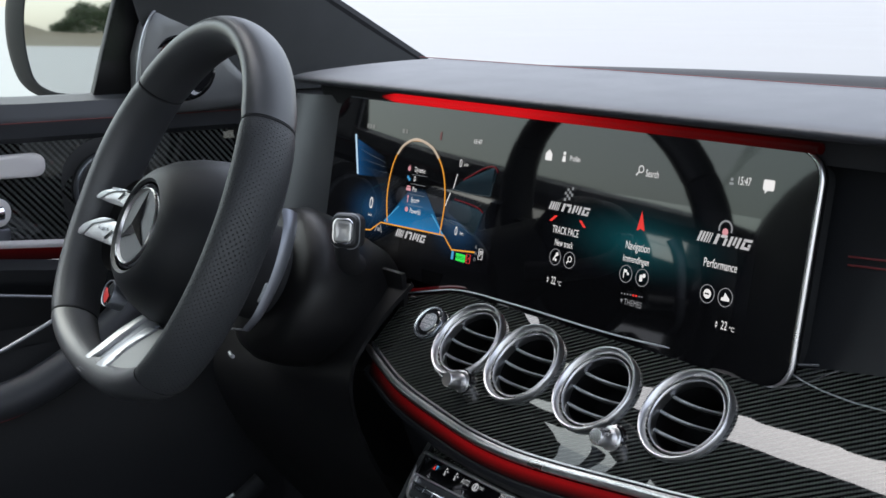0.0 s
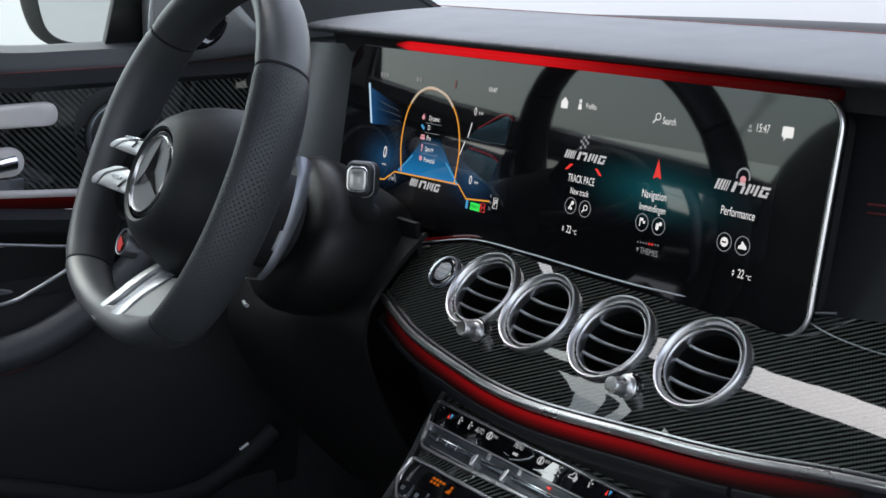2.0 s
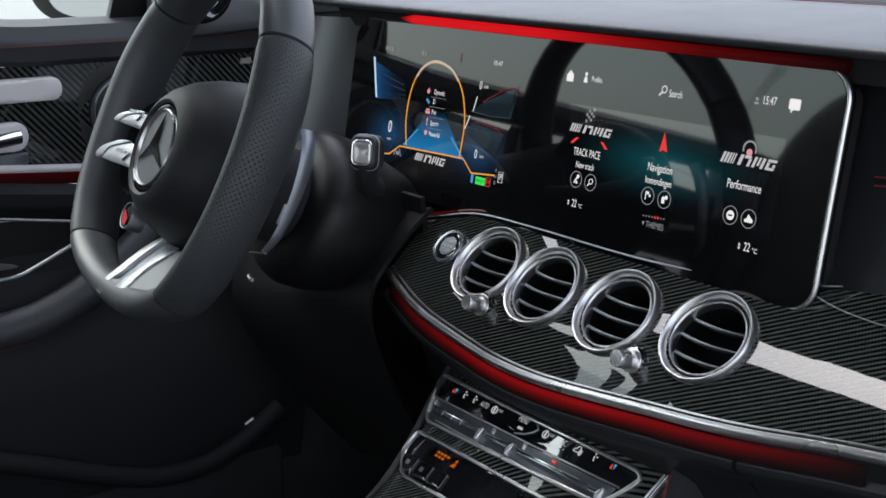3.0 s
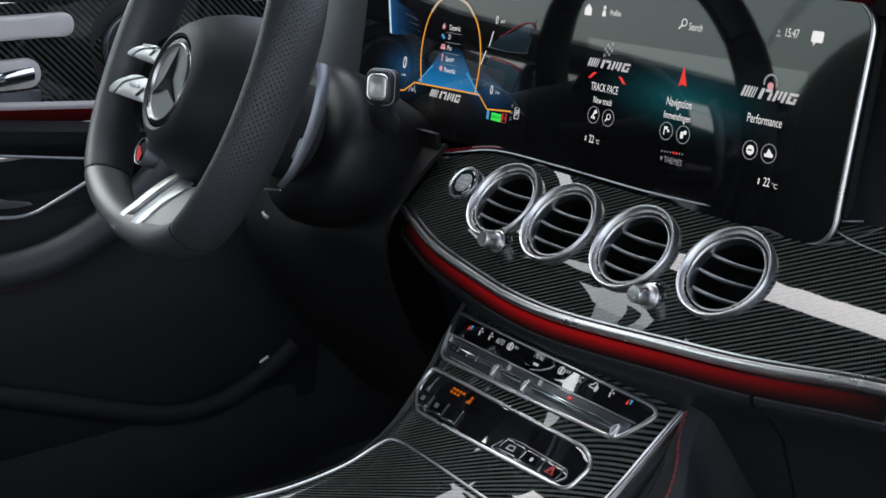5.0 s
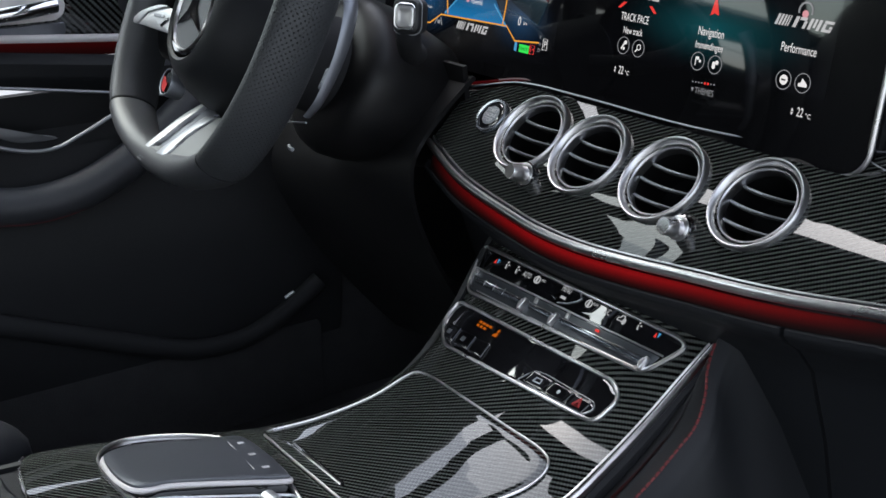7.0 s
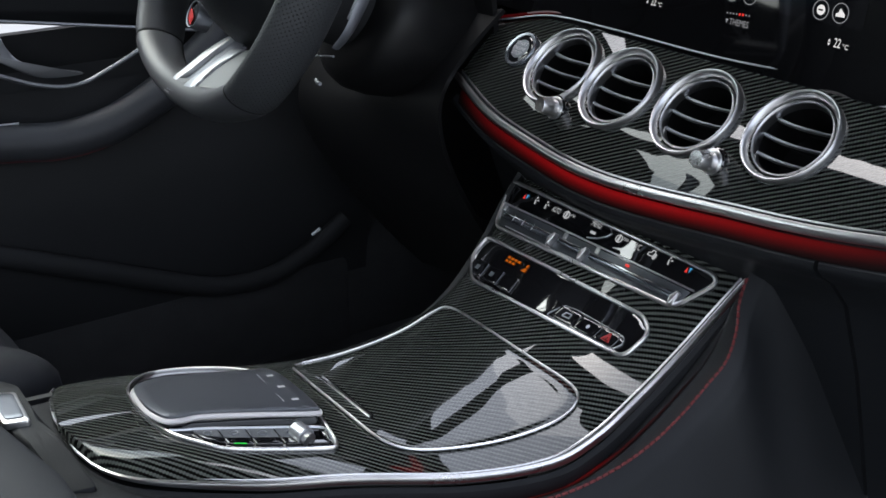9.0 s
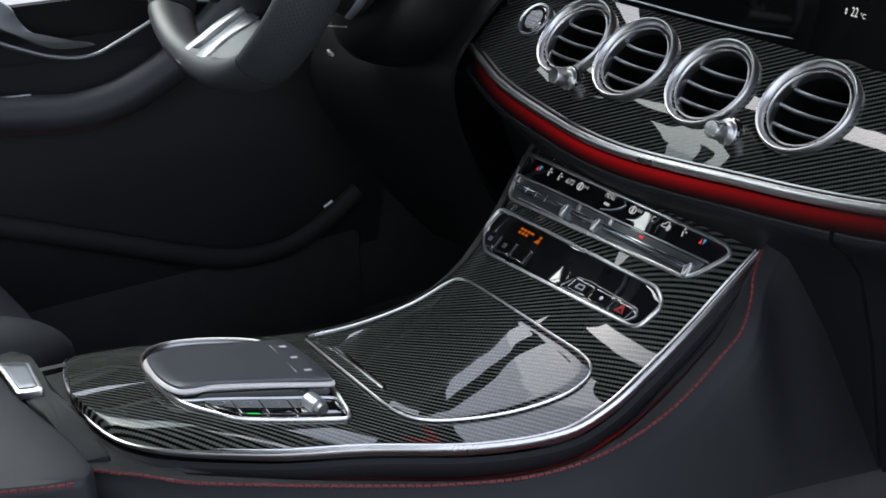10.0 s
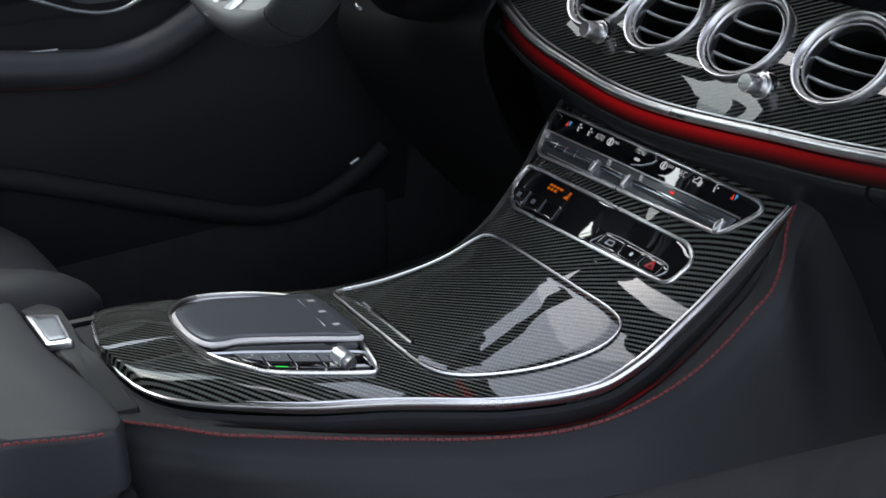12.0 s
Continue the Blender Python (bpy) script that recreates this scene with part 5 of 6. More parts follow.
stitch_x = hermite((-0.66, -0.613, -0.591, -0.576, -0.560, -0.489, -0.421, -0.383, -0.343, -0.30, -0.259, -0.214, -0.185, -0.159, -0.138, -0.1195, -0.1076, -0.09, -0.06), (-0.03, 0.014, 0.033, 0.049, 0.062, 0.102, 0.136, 0.151, 0.167, 0.178, 0.181, 0.180, 0.178, 0.176, 0.1755, 0.1666, 0.156, 0.148, 0.143))


FLANK_X = hermite((-0.63, -0.55, -0.45, -0.34, -0.20, -0.04, 0.22, 0.45), (0.024, 0.096, 0.154, 0.205, 0.225, 0.232, 0.236, 0.238))
FLANK_Z = hermite((-0.63, -0.50, -0.34, -0.20, -0.04, 0.22, 0.45), (0.530, 0.538, 0.540, 0.528, 0.503, 0.450, 0.400))


def flank(y, v):
    """Leather from under the carbon over a soft shoulder down to the floor."""
    yc = min(y, -0.06)
    e = on_console(right_edge(max(yc, -0.56)), yc, 0)
    xe, ze, xs, z0 = e.x, e.z, stitch_x(yc), console_z(yc) + 0.004
    if y < -0.56:
        xe, ze = xs - 0.06, console_z(yc)
    foot, xf = FLANK_Z(y), FLANK_X(y)
    turn = min(1.0, max(0.0, (-0.535 - y) / 0.05))
    prof = (((xe - 0.01) * (1 - turn) - 0.176 * turn, ze - 0.024 + 0.010 * turn), (xe + 0.010, ze - 0.022 + 0.009 * turn), (0.6 * xs + 0.4 * xe, 0.5 * (z0 + ze) - 0.012), (xs, z0 - 0.008), (xs + 0.012, z0 - 0.018), (xs + 0.020, z0 - 0.032), (0.5 * (xs + 0.020 + xf), 0.5 * (z0 - 0.032 + foot)), (xf, foot))
    f = v * (len(prof) - 1)
    i = min(int(f), len(prof) - 2)
    s = f - i
    return Vector((prof[i][0] * (1 - s) + prof[i + 1][0] * s, y, prof[i][1] * (1 - s) + prof[i + 1][1] * s))


part("leather_flank", sheet(flank, steps(-0.6255, 0.33, 72), steps(0, 1, 28), -0.006), LEATHER, console, "black leather console flank")
part("flank_foot", sheet(lambda y, v: flank(y, 1.0) + Vector((-0.006 - 0.01 * v, 0, 0.004 - v * 0.2)), steps(-0.628, 0.33, 30), steps(0, 1, 3), -0.006), CARPET, console)


# Emissive sheet over the leather, painting the red light spilt on the shoulder.
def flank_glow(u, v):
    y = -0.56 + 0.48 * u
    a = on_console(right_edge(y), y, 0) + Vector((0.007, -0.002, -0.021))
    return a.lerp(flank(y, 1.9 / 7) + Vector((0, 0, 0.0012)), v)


part("red_glow_strip", sheet(flank_glow, steps(0, 1, 40), steps(0, 1, 5)), glow_band("red_flank_spill", 0.035, ((0.0, 0.5), (0.3, 1.0), (0.7, 0.35), (1.0, 0.0)), ((0.0, 0.0), (0.3, 0.35), (0.62, 1.0), (0.85, 0.5), (1.0, 0.0))), console, "dim red glow painted over the console flank")


def stitches(line, length=0.0046, gap=0.0016, r=0.0013):
    """Single thread stitches along a line."""
    pts = [Vector(p) for p in line]
    out, acc = [], 0.0
    total = sum((c - a).length for a, c in zip(pts, pts[1:]))
    n = int(total / (length + gap))

    def at(d):
        for a, c in zip(pts, pts[1:]):
            l = (c - a).length
            if d <= l:
                return a.lerp(c, d / l)
            d -= l
        return pts[-1]
    for i in range(n):
        d = i * (length + gap)
        a, c = at(d), at(d + length)
        out.append(tube([a, a.lerp(c, 0.5) + Vector((0, 0, 0.0006)), c], r, ns=5))
    return joined(*out)


tagged(part("stitching", stitches([flank(y, 3 / 7) + Vector((0, 0, 0.001)) for y in steps(-0.624, -0.09, 120)]), RED_THREAD, console, "red contrast stitching"), kind="stuff")
part("left_flank", sheet(lambda y, v: Vector((left_edge(max(y, -0.56)) - 0.002 - 0.02 * v, y, console_z(y) - 0.012 - (console_z(y) - 0.29) * v)), steps(-0.64, -0.05, 30), steps(0, 1, 8), 0.006), SOFT_PLASTIC, console)

# climate panel
CLIM = soft([(-0.150, -0.1300), (-0.164, -0.0970), (0.120, -0.0995), (0.128, -0.1040), (0.101, -0.1262)], 0.009)
clim = part("climate_panel", plate(CLIM, on_console, 0.0020, 0.004, 0.0006, 6, 0.008), PIANO, console, "gloss black climate control panel")
part("panel_frame", frame_line(CLIM, on_console, 0.0022, 0.0020, 0.0018, 8, 0.006), CHROME, clim)
TRAY_GREY = surface("slate_grey_tray", (0.055, 0.060, 0.066), (0.085, 0.092, 0.10), (0.25, 0.35), 60, 1200, 0.03, metal=0.4)
part("toggle_tray", plate(soft([(-0.1455, -0.1282), (-0.1545, -0.1140), (0.1100, -0.1140), (0.1010, -0.1250)], 0.003), on_console, 0.0026, 0.002, 0.0005, 4, 0.008), TRAY_GREY, clim)
part("tray_line", tube([on_console(x, -0.1130, 0.0030) for x in steps(-0.1556, 0.1120, 30)], 0.0010, ns=6), CHROME, clim)
for x0, x1 in ((-0.1400, -0.0640), (-0.0560, -0.0185), (-0.0105, 0.1010)):
    tg = part("toggle", tube([on_console(x, -0.1208, 0.0052) for x in steps(x0, x1 - 0.004, 16)], 0.0040, ns=14, r2=0.0034, up=(0, -0.7, 0.7), taper=lambda q: 0.82 + 0.18 * q), SMOKED, clim, "smoked chrome toggle switch")
    part("toggle_ridge", tube([on_console(x, -0.1196, 0.0088) for x in steps(x0, x1 - 0.003, 16)], 0.0009, ns=6), BRIGHT_CHROME, tg)
    part("toggle_end", plate(soft([(x1 - 0.0060, -0.1215), (x1 - 0.0005, -0.1170), (x1 + 0.0015, -0.1180), (x1 - 0.0010, -0.1262), (x1 - 0.0035, -0.1268)], 0.0008, 2), on_console, 0.0088, 0.006, 0.0010, 3, 0.004), CHROME, tg)
    part("toggle_foot", tube([on_console(x, -0.1272, 0.0036) for x in steps(x0 + 0.006, min(x1, 0.096), 12)], 0.0007, ns=6), CHROME, tg)
for x in (-0.1490, -0.0540, -0.0080):
    part("tray_post", plate(soft([(x - 0.0022, -0.1178), (x - 0.0030, -0.1138), (x + 0.0012, -0.1138), (x + 0.0020, -0.1178)], 0.0006, 2), on_console, 0.0044, 0.003, 0.0005, 2, 0.004), CHROME, clim)
for x in (-0.125, -0.110, -0.095):
    part("toggle_tick", tube([on_console(x, -0.1180, 0.0076), on_console(x + 0.0006, -0.1225, 0.0086)], 0.0004, ns=5), CHROME, clim)


def printed(name, bms, material, parent):
    return part(name, joined(*bms), material, parent)


def vent_symbol(x, y, s):
    """A seated outline with an arrow, as on the climate keys."""
    return [patch(disc(x - s * 0.2, y + s * 0.55, s * 0.20, 8), on_console, 0.0026), patch([(x - s * 0.5, y + s * 0.2), (x - s * 0.2, y + s * 0.25), (x + s * 0.1, y - s * 0.45), (x - s * 0.25, y - s * 0.5)], on_console, 0.0026),
            patch([(x + s * 0.2, y + s * 0.1), (x + s * 0.6, y + s * 0.1), (x + s * 0.6, y + s * 0.3), (x + s * 0.2, y + s * 0.3)], on_console, 0.0026)]


KEY_PRINT = glowing("key_lettering", (0.85, 0.87, 0.9), 0.45)
row = -0.1035
for x in (-0.1165, -0.1005, 0.0716):
    printed("key_symbol", vent_symbol(x, row, 0.0046), KEY_PRINT, clim)
for x in (-0.0695, 0.0055):
    printed("key_symbol", [tube([on_console(x + 0.0038 * math.cos(radians(a)), row + 0.0024 * math.sin(radians(a)), 0.0026) for a in range(0, 361, 30)], 0.0005, ns=5), patch([(x - 0.0015, row - 0.002), (x + 0.0015, row - 0.002), (x + 0.001, row + 0.003), (x - 0.001, row + 0.003)], on_console, 0.0028), letters("MAX" if x < 0 else "REAR", 0.0028, on_console, x + 0.0082, row + 0.001, 0.0026)], KEY_PRINT, clim)
printed("key_symbol", [tube([on_console(0.0498 + px * 0.0050, row + pz * 0.0025, 0.0026) for px, pz in ((-1, -0.6), (-0.9, 0.1), (-0.45, 0.2), (-0.2, 0.9), (0.4, 0.9), (0.6, 0.2), (1, 0.05), (1, -0.6), (-1, -0.6))], 0.0005, ns=5), patch(disc(0.0533, row - 0.0010, 0.0022, 8), on_console, 0.0028)], KEY_PRINT, clim)
printed("key_lettering", [letters("AUTO", 0.0052, on_console, -0.0850, row, 0.0026, squeeze=0.8)], KEY_PRINT, clim)
printed("key_lettering", [letters("MENU", 0.0056, on_console, -0.0280, row + 0.0022, 0.0026, squeeze=0.85), patch([(-0.0305, row - 0.0042), (-0.0235, row - 0.0042), (-0.0235, row - 0.0024), (-0.0305, row - 0.0024)], on_console, 0.0026)], KEY_PRINT, clim)
printed("key_lettering", [letters("A/C", 0.0056, on_console, 0.0304, row, 0.0026, squeeze=0.9)], KEY_PRINT, clim)
part("menu_edge", tube([on_console(-0.0300, -0.1112, 0.0028), on_console(-0.0180, -0.1090, 0.0028), on_console(-0.0084, -0.1054, 0.0028), on_console(-0.0055, -0.1026, 0.0028), on_console(-0.0110, -0.0990, 0.0028)], 0.0008, ns=6), SILVER, clim)
for x in (-0.1330, 0.0943):
    printed("heat_mark", [patch([(x - 0.0032, row - 0.0018), (x - 0.0002, row - 0.0018), (x - 0.0017, row + 0.0018)], on_console, 0.0026)], RED_GLOW, clim)
    printed("cool_mark", [patch([(x + 0.0002, row + 0.0018), (x + 0.0032, row + 0.0018), (x + 0.0017, row - 0.0018)], on_console, 0.0026)], BLUE_GLOW, clim)
part("toggle_lamp", plate(rounded(0.0300, -0.1170, 0.0350, -0.1154, 0.0006, 2), on_console, 0.0040, 0.001, 0.0002, 2), RED_GLOW, clim)
for x in (-0.0417, -0.0074):
    printed("seat_mark", [patch([(x - 0.002, -0.0895), (x + 0.002, -0.0895), (x + 0.001, -0.0860), (x - 0.001, -0.0860)], on_console, 0.0006)], PRINT, console)

# switch panel
SW = soft([(-0.150, -0.1395), (0.080, -0.1393), (0.0965, -0.1480), (0.0925, -0.1735), (0.072, -0.1752), (-0.122, -0.1795), (-0.148, -0.160)], 0.008)
sw = part("switch_panel", plate(SW, on_console, 0.0015, 0.004, 0.0006, 6, 0.008), PIANO, console, "gloss black switch panel")
part("panel_frame", frame_line(SW, on_console, 0.0017, 0.0019, 0.0018, 8, 0.006), CHROME, sw)
POD = soft([(-0.0105, -0.1748), (-0.0010, -0.1605), (0.014, -0.1590), (0.0790, -0.1600), (0.0840, -0.1650), (0.0780, -0.1735)], 0.004)
part("key_pod", plate(POD, on_console, 0.0030, 0.002, 0.0006, 5, 0.006), PIANO, sw)
part("pod_line", frame_line(POD, on_console, 0.0030, 0.0006, 0.0006, 6, 0.005), SATIN_GREY, sw)
for x0, x1 in ((-0.0020, 0.0262), (0.0278, 0.0540), (0.0556, 0.0775)):
    part("switch", plate(soft([(x0 - 0.002, -0.1730), (x0, -0.1615), (x1, -0.1615), (x1 - 0.001, -0.1725)], 0.0020, 3), on_console, 0.0042, 0.002, 0.0005, 4, 0.006), PIANO, sw)
for x0, x1 in ((-0.1360, -0.1150), (-0.1135, -0.0905), (-0.0890, -0.0680)):
    part("switch", plate(soft([(x0, -0.1745), (x0 - 0.004, -0.1600), (x1 - 0.003, -0.1590), (x1, -0.1735)], 0.0030, 3), on_console, 0.0028, 0.002, 0.0005, 4, 0.006), PIANO, sw)
    part("switch_line", tube([on_console(x1 + 0.0006, -0.1740, 0.0030), on_console(x1 - 0.0026, -0.1600, 0.0030)], 0.0004, ns=5), GREY_METAL, sw)
printed("airbag_lamp", [patch([(-0.1050 + 0.0052 * i, -0.1475), (-0.1012 + 0.0052 * i, -0.1475), (-0.1012 + 0.0052 * i, -0.1455), (-0.1050 + 0.0052 * i, -0.1455)], on_console, 0.0022) for i in range(4)] + [patch([(-0.1050 + 0.0052 * i, -0.1508), (-0.1016 + 0.0052 * i, -0.1508), (-0.1016 + 0.0052 * i, -0.1488), (-0.1050 + 0.0052 * i, -0.1488)], on_console, 0.0022) for i in range(3)], AMBER_GLOW, sw)
printed("airbag_lamp", [patch(disc(-0.0745, -0.1465, 0.0016, 8), on_console, 0.0022), patch([(-0.0790, -0.1520), (-0.0725, -0.1520), (-0.0725, -0.1485), (-0.0755, -0.1485)], on_console, 0.0022)], AMBER_GLOW, sw)
printed("hazard_mark", [tube([on_console(0.0665 + 0.0052 * math.sin(radians(a)), -0.1680 + 0.0050 * math.cos(radians(a)), 0.0048) for a in (0, 120, 240, 360)], 0.0007, ns=5), tube([on_console(0.0665 + 0.0026 * math.sin(radians(a)), -0.1680 + 0.0025 * math.cos(radians(a)), 0.0048) for a in (0, 120, 240, 360)], 0.0004, ns=5)], DIAL_RED, sw)
printed("switch_mark", [patch(disc(0.0405, -0.1672, 0.0020, 10), on_console, 0.0048)], PRINT, sw)
printed("switch_mark", [tube([on_console(x, y, 0.0048) for x, y in ((0.0075, -0.1695), (0.0085, -0.1655), (0.0155, -0.1650), (0.0165, -0.1690), (0.0075, -0.1695))], 0.0006, ns=5)], PRINT, sw)
for x in (-0.127, -0.104):
    printed("switch_mark", [patch([(x - 0.0030, -0.1690), (x + 0.0026, -0.1690), (x + 0.0018, -0.1645), (x - 0.0038, -0.1645)], on_console, 0.0032)], GREY_METAL, sw)

# storage lid
LID = [(p.x, p.y) for p in bend([(-0.122, -0.376, 0), (-0.118, -0.33, 0), (-0.114, -0.27, 0), (-0.117, -0.228, 0), (-0.106, -0.2145, 0), (-0.06, -0.2135, 0), (0.02, -0.2155, 0), (0.078, -0.2175, 0), (0.098, -0.229, 0), (0.104, -0.255, 0), (0.096, -0.295, 0), (0.078, -0.338, 0), (0.058, -0.369, 0), (0.03, -0.381, 0), (-0.03, -0.382, 0), (-0.10, -0.3815, 0)], 4, True)]
lid = part("storage_lid", plate(LID, on_console, 0.0022, 0.004, 0.0010, 8, 0.012, uv=lambda x, y: console_uv(*on_console(x, y, 0).xy)), CARBON_CONSOLE, console, "carbon fibre storage lid")
part("lid_frame", frame_line(LID, on_console, 0.0018, 0.0013, 0.0013, 8, 0.006), CHROME, lid)
part("lid_grip", tube([on_console(x, -0.3695, 0.004) for x in steps(-0.083, 0.0, 8)], 0.0024, ns=8), BRIGHT_CHROME, lid)

# touchpad island
PAD_GREY = surface("grey_touch_surface", (0.060, 0.064, 0.075), (0.082, 0.087, 0.101), (0.27, 0.34), 20, 1800, 0.05, metal=0.3, spec=0.8)
PADF = [(p.x, p.y) for p in bend([(-0.146, -0.523, 0), (-0.122, -0.5315, 0), (-0.081, -0.5315, 0), (-0.058, -0.5292, 0), (-0.042, -0.5230, 0), (-0.0248, -0.5118, 0), (-0.006, -0.4962, 0), (0.0123, -0.4610, 0), (0.0275, -0.4260, 0), (0.0235, -0.4169, 0), (0.0024, -0.4110, 0), (-0.030, -0.405, 0), (-0.085, -0.402, 0), (-0.130, -0.420, 0), (-0.155, -0.462, 0), (-0.161, -0.500, 0)], 5, True)]
pad = part("touchpad_surround", plate(PADF, on_console, 0.0012, 0.004, 0.0006, 6, 0.010), PIANO, console, "gloss black touchpad surround")
part("surround_frame", frame_line(PADF, on_console, 0.0014, 0.0018, 0.0020, 8, 0.005), CHROME, pad)
part("keys_frame", tube([on_console(p.x, p.y, 0.0022) for p in bend([(-0.0540, -0.5265, 0), (-0.0500, -0.5180, 0), (-0.0416, -0.4944, 0), (-0.0197, -0.4444, 0), (-0.0075, -0.4175, 0), (0.0000, -0.4130, 0), (0.0120, -0.4150, 0)], 6)], 0.0013, ns=6), SILVER, pad)
PADTOP = [(p.x, p.y) for p in bend([(-0.1089, -0.5323, 0), (-0.1215, -0.5278, 0), (-0.1275, -0.5121, 0), (-0.1268, -0.4917, 0), (-0.1112, -0.4299, 0), (-0.1020, -0.4105, 0), (-0.0620, -0.4064, 0), (-0.0260, -0.4085, 0), (-0.0205, -0.4145, 0), (-0.0412, -0.4646, 0), (-0.0535, -0.4986, 0), (-0.0545, -0.5158, 0), (-0.0600, -0.5282, 0), (-0.0812, -0.5338, 0)], 5, True)]
palm = part("touchpad", plate(PADTOP, on_console, 0.0128, 0.0026, 0.0012, 6, 0.008, 0.0), PAD_GREY, pad, "dark grey palm rest touchpad")
part("touchpad_band", frame_line(PADTOP, on_console, 0.0080, 0.0030, 0.0024, 10, 0.005), WHITE_PLASTIC, palm, "silver band round the touchpad")
part("touchpad_foot", plate([(u * 0.97 - 0.002, v * 0.985 - 0.007) for u, v in PADTOP], on_console, 0.0054, 0.005, 0.0006, 1, 0.010), PIANO, palm)
KEY_TOP = ((-0.0445, -0.5127), (-0.0365, -0.4928), (-0.0284, -0.4726), (-0.0188, -0.4520), (-0.0104, -0.4338), (-0.0030, -0.4170))
KEY_LOW = ((-0.0275, -0.5080), (-0.0110, -0.4952), (-0.0008, -0.4755), (0.0090, -0.4548), (0.0182, -0.4345), (0.0225, -0.4215))
KEY_GREY = surface("grey_key_top", (0.10, 0.105, 0.115), (0.14, 0.145, 0.155), (0.2, 0.3), 40, 1200, 0.03)
for i in range(5):
    a, b, c, d = (Vector(p) for p in (KEY_TOP[i], KEY_TOP[i + 1], KEY_LOW[i + 1], KEY_LOW[i]))
    m = (a + b + c + d) / 4
    ring = [p.lerp(m, 0.06) for p in (a, b, c, d)]
    kb = part("key", plate(soft([tuple(p) for p in ring], 0.0012, 2), on_console, 0.0034, 0.003, 0.0005, 2, 0.006), PIANO, pad)
    if i < 4:
        part("key_top", patch([tuple(ring[k]) if k < 2 else tuple(ring[1 if k == 2 else 0].lerp(ring[k], 0.62)) for k in range(4)], on_console, 0.0038), KEY_GREY, kb)
        u, v = m.lerp((a + b) / 2, 0.35)
        printed("key_symbol", [tube([on_console(u + 0.0030 * math.cos(radians(q)), v + 0.0034 * math.sin(radians(q)), 0.0040) for q in range(0, 361, 30)], 0.0004, ns=5)], GREY_METAL, kb)
printed("key_lamp", [patch([(-0.0090, -0.4905), (-0.0045, -0.4820), (-0.0030, -0.4828), (-0.0075, -0.4913)], on_console, 0.0042)], GREEN_GLOW, pad)
part("volume_roller", tube([on_console(-0.0040, -0.4385, 0.0060), on_console(0.0102, -0.4372, 0.0060)], 0.0076, ns=24), SILVER, pad, "silver volume roller")
part("roller_collar", tube([on_console(0.0104, -0.4372, 0.0050), on_console(0.0150, -0.4360, 0.0050)], 0.0058, ns=20), CHROME, pad)
for x, y in ((-0.0907, -0.4183), (-0.0673, -0.4196), (-0.0410, -0.4203)):
    printed("touch_mark", [patch([(x - 0.0022, y - 0.0030), (x + 0.0014, y - 0.0030), (x + 0.0022, y + 0.0030), (x - 0.0014, y + 0.0030)], on_console, 0.0132)], PRINT, palm)
part("touch_line", tube([on_console(-0.0976, -0.4272, 0.0128), on_console(-0.0413, -0.4306, 0.0128)], 0.0004, ns=5), PRINT, palm)

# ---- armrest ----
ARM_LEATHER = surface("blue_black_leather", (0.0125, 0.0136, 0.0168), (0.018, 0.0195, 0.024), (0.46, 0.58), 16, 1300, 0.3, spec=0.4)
arm = thing("armrest", (-0.05, -0.75, 0.56), "black leather centre armrest with red stitching", "armrest")


ARM = soft([(-0.190, -0.6445), (-0.0985, -0.6428), (0.003, -0.6270), (0.040, -0.6275), (0.0520, -0.6380), (0.045, -0.662), (0.026, -0.704), (0.012, -0.80), (0.002, -1.02), (-0.190, -1.02)], 0.010)
flat_at = lambda z: (lambda u, v, h: Vector((u, v, z + h)))
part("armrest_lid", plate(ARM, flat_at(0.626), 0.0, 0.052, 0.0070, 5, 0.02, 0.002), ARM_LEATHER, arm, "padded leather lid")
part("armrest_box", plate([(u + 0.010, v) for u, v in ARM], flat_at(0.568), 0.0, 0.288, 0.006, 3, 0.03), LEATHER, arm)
part("armrest_gap", plate([(u * 0.98, v - 0.008) for u, v in ARM], flat_at(0.574), 0.0, 0.012, 0.001, 2, 0.04), DARK_TRIM, arm)
tagged(part("stitching", stitches([(0.0490, -0.646, 0.6232), (0.0437, -0.662, 0.6232), (0.0247, -0.704, 0.6232), (0.0107, -0.80, 0.6232)]), RED_THREAD, arm, "red contrast stitching"), kind="stuff")
part("rear_bridge", plate(soft([(-0.192, -0.6395), (-0.196, -0.620), (-0.178, -0.6095), (-0.122, -0.6100), (-0.068, -0.6072), (-0.0125, -0.5995), (-0.0165, -0.6215), (-0.100, -0.6372)], 0.005), lambda u, v, h: Vector((u, v, 0.6140 + h - 0.016 * min(1.0, max(0.0, (u + 0.075) / 0.05)))), 0.0, 0.03, 0.006, 6, 0.012), LEATHER, console, "leather bridge behind the carbon panel")
part("rear_base", plate(soft([(-0.196, -0.650), (-0.192, -0.560), (-0.03, -0.560), (0.02, -0.600), (0.02, -0.650)], 0.01), flat_at(0.586), 0.0, 0.03, 0.003, 3, 0.02), VENT_BLACK, console)
latch = part("armrest_latch", plate(soft([(-0.168, -0.6405), (-0.154, -0.6165), (-0.100, -0.6205), (-0.106, -0.6405)], 0.004), flat_at(0.6190), 0.0, 0.006, 0.0015, 3, 0.01), CHROME, arm, "chrome armrest release button")
part("latch_key", plate(soft([(-0.159, -0.6370), (-0.149, -0.6200), (-0.107, -0.6235), (-0.111, -0.6370)], 0.003), flat_at(0.6202), 0.0, 0.001, 0.0004, 3, 0.01), GREY_METAL, latch)

# ---- driver's seat ----
seat = thing("driver_seat", (-0.46, -0.85, 0.28), "black leather driver's sports seat", "car seat")


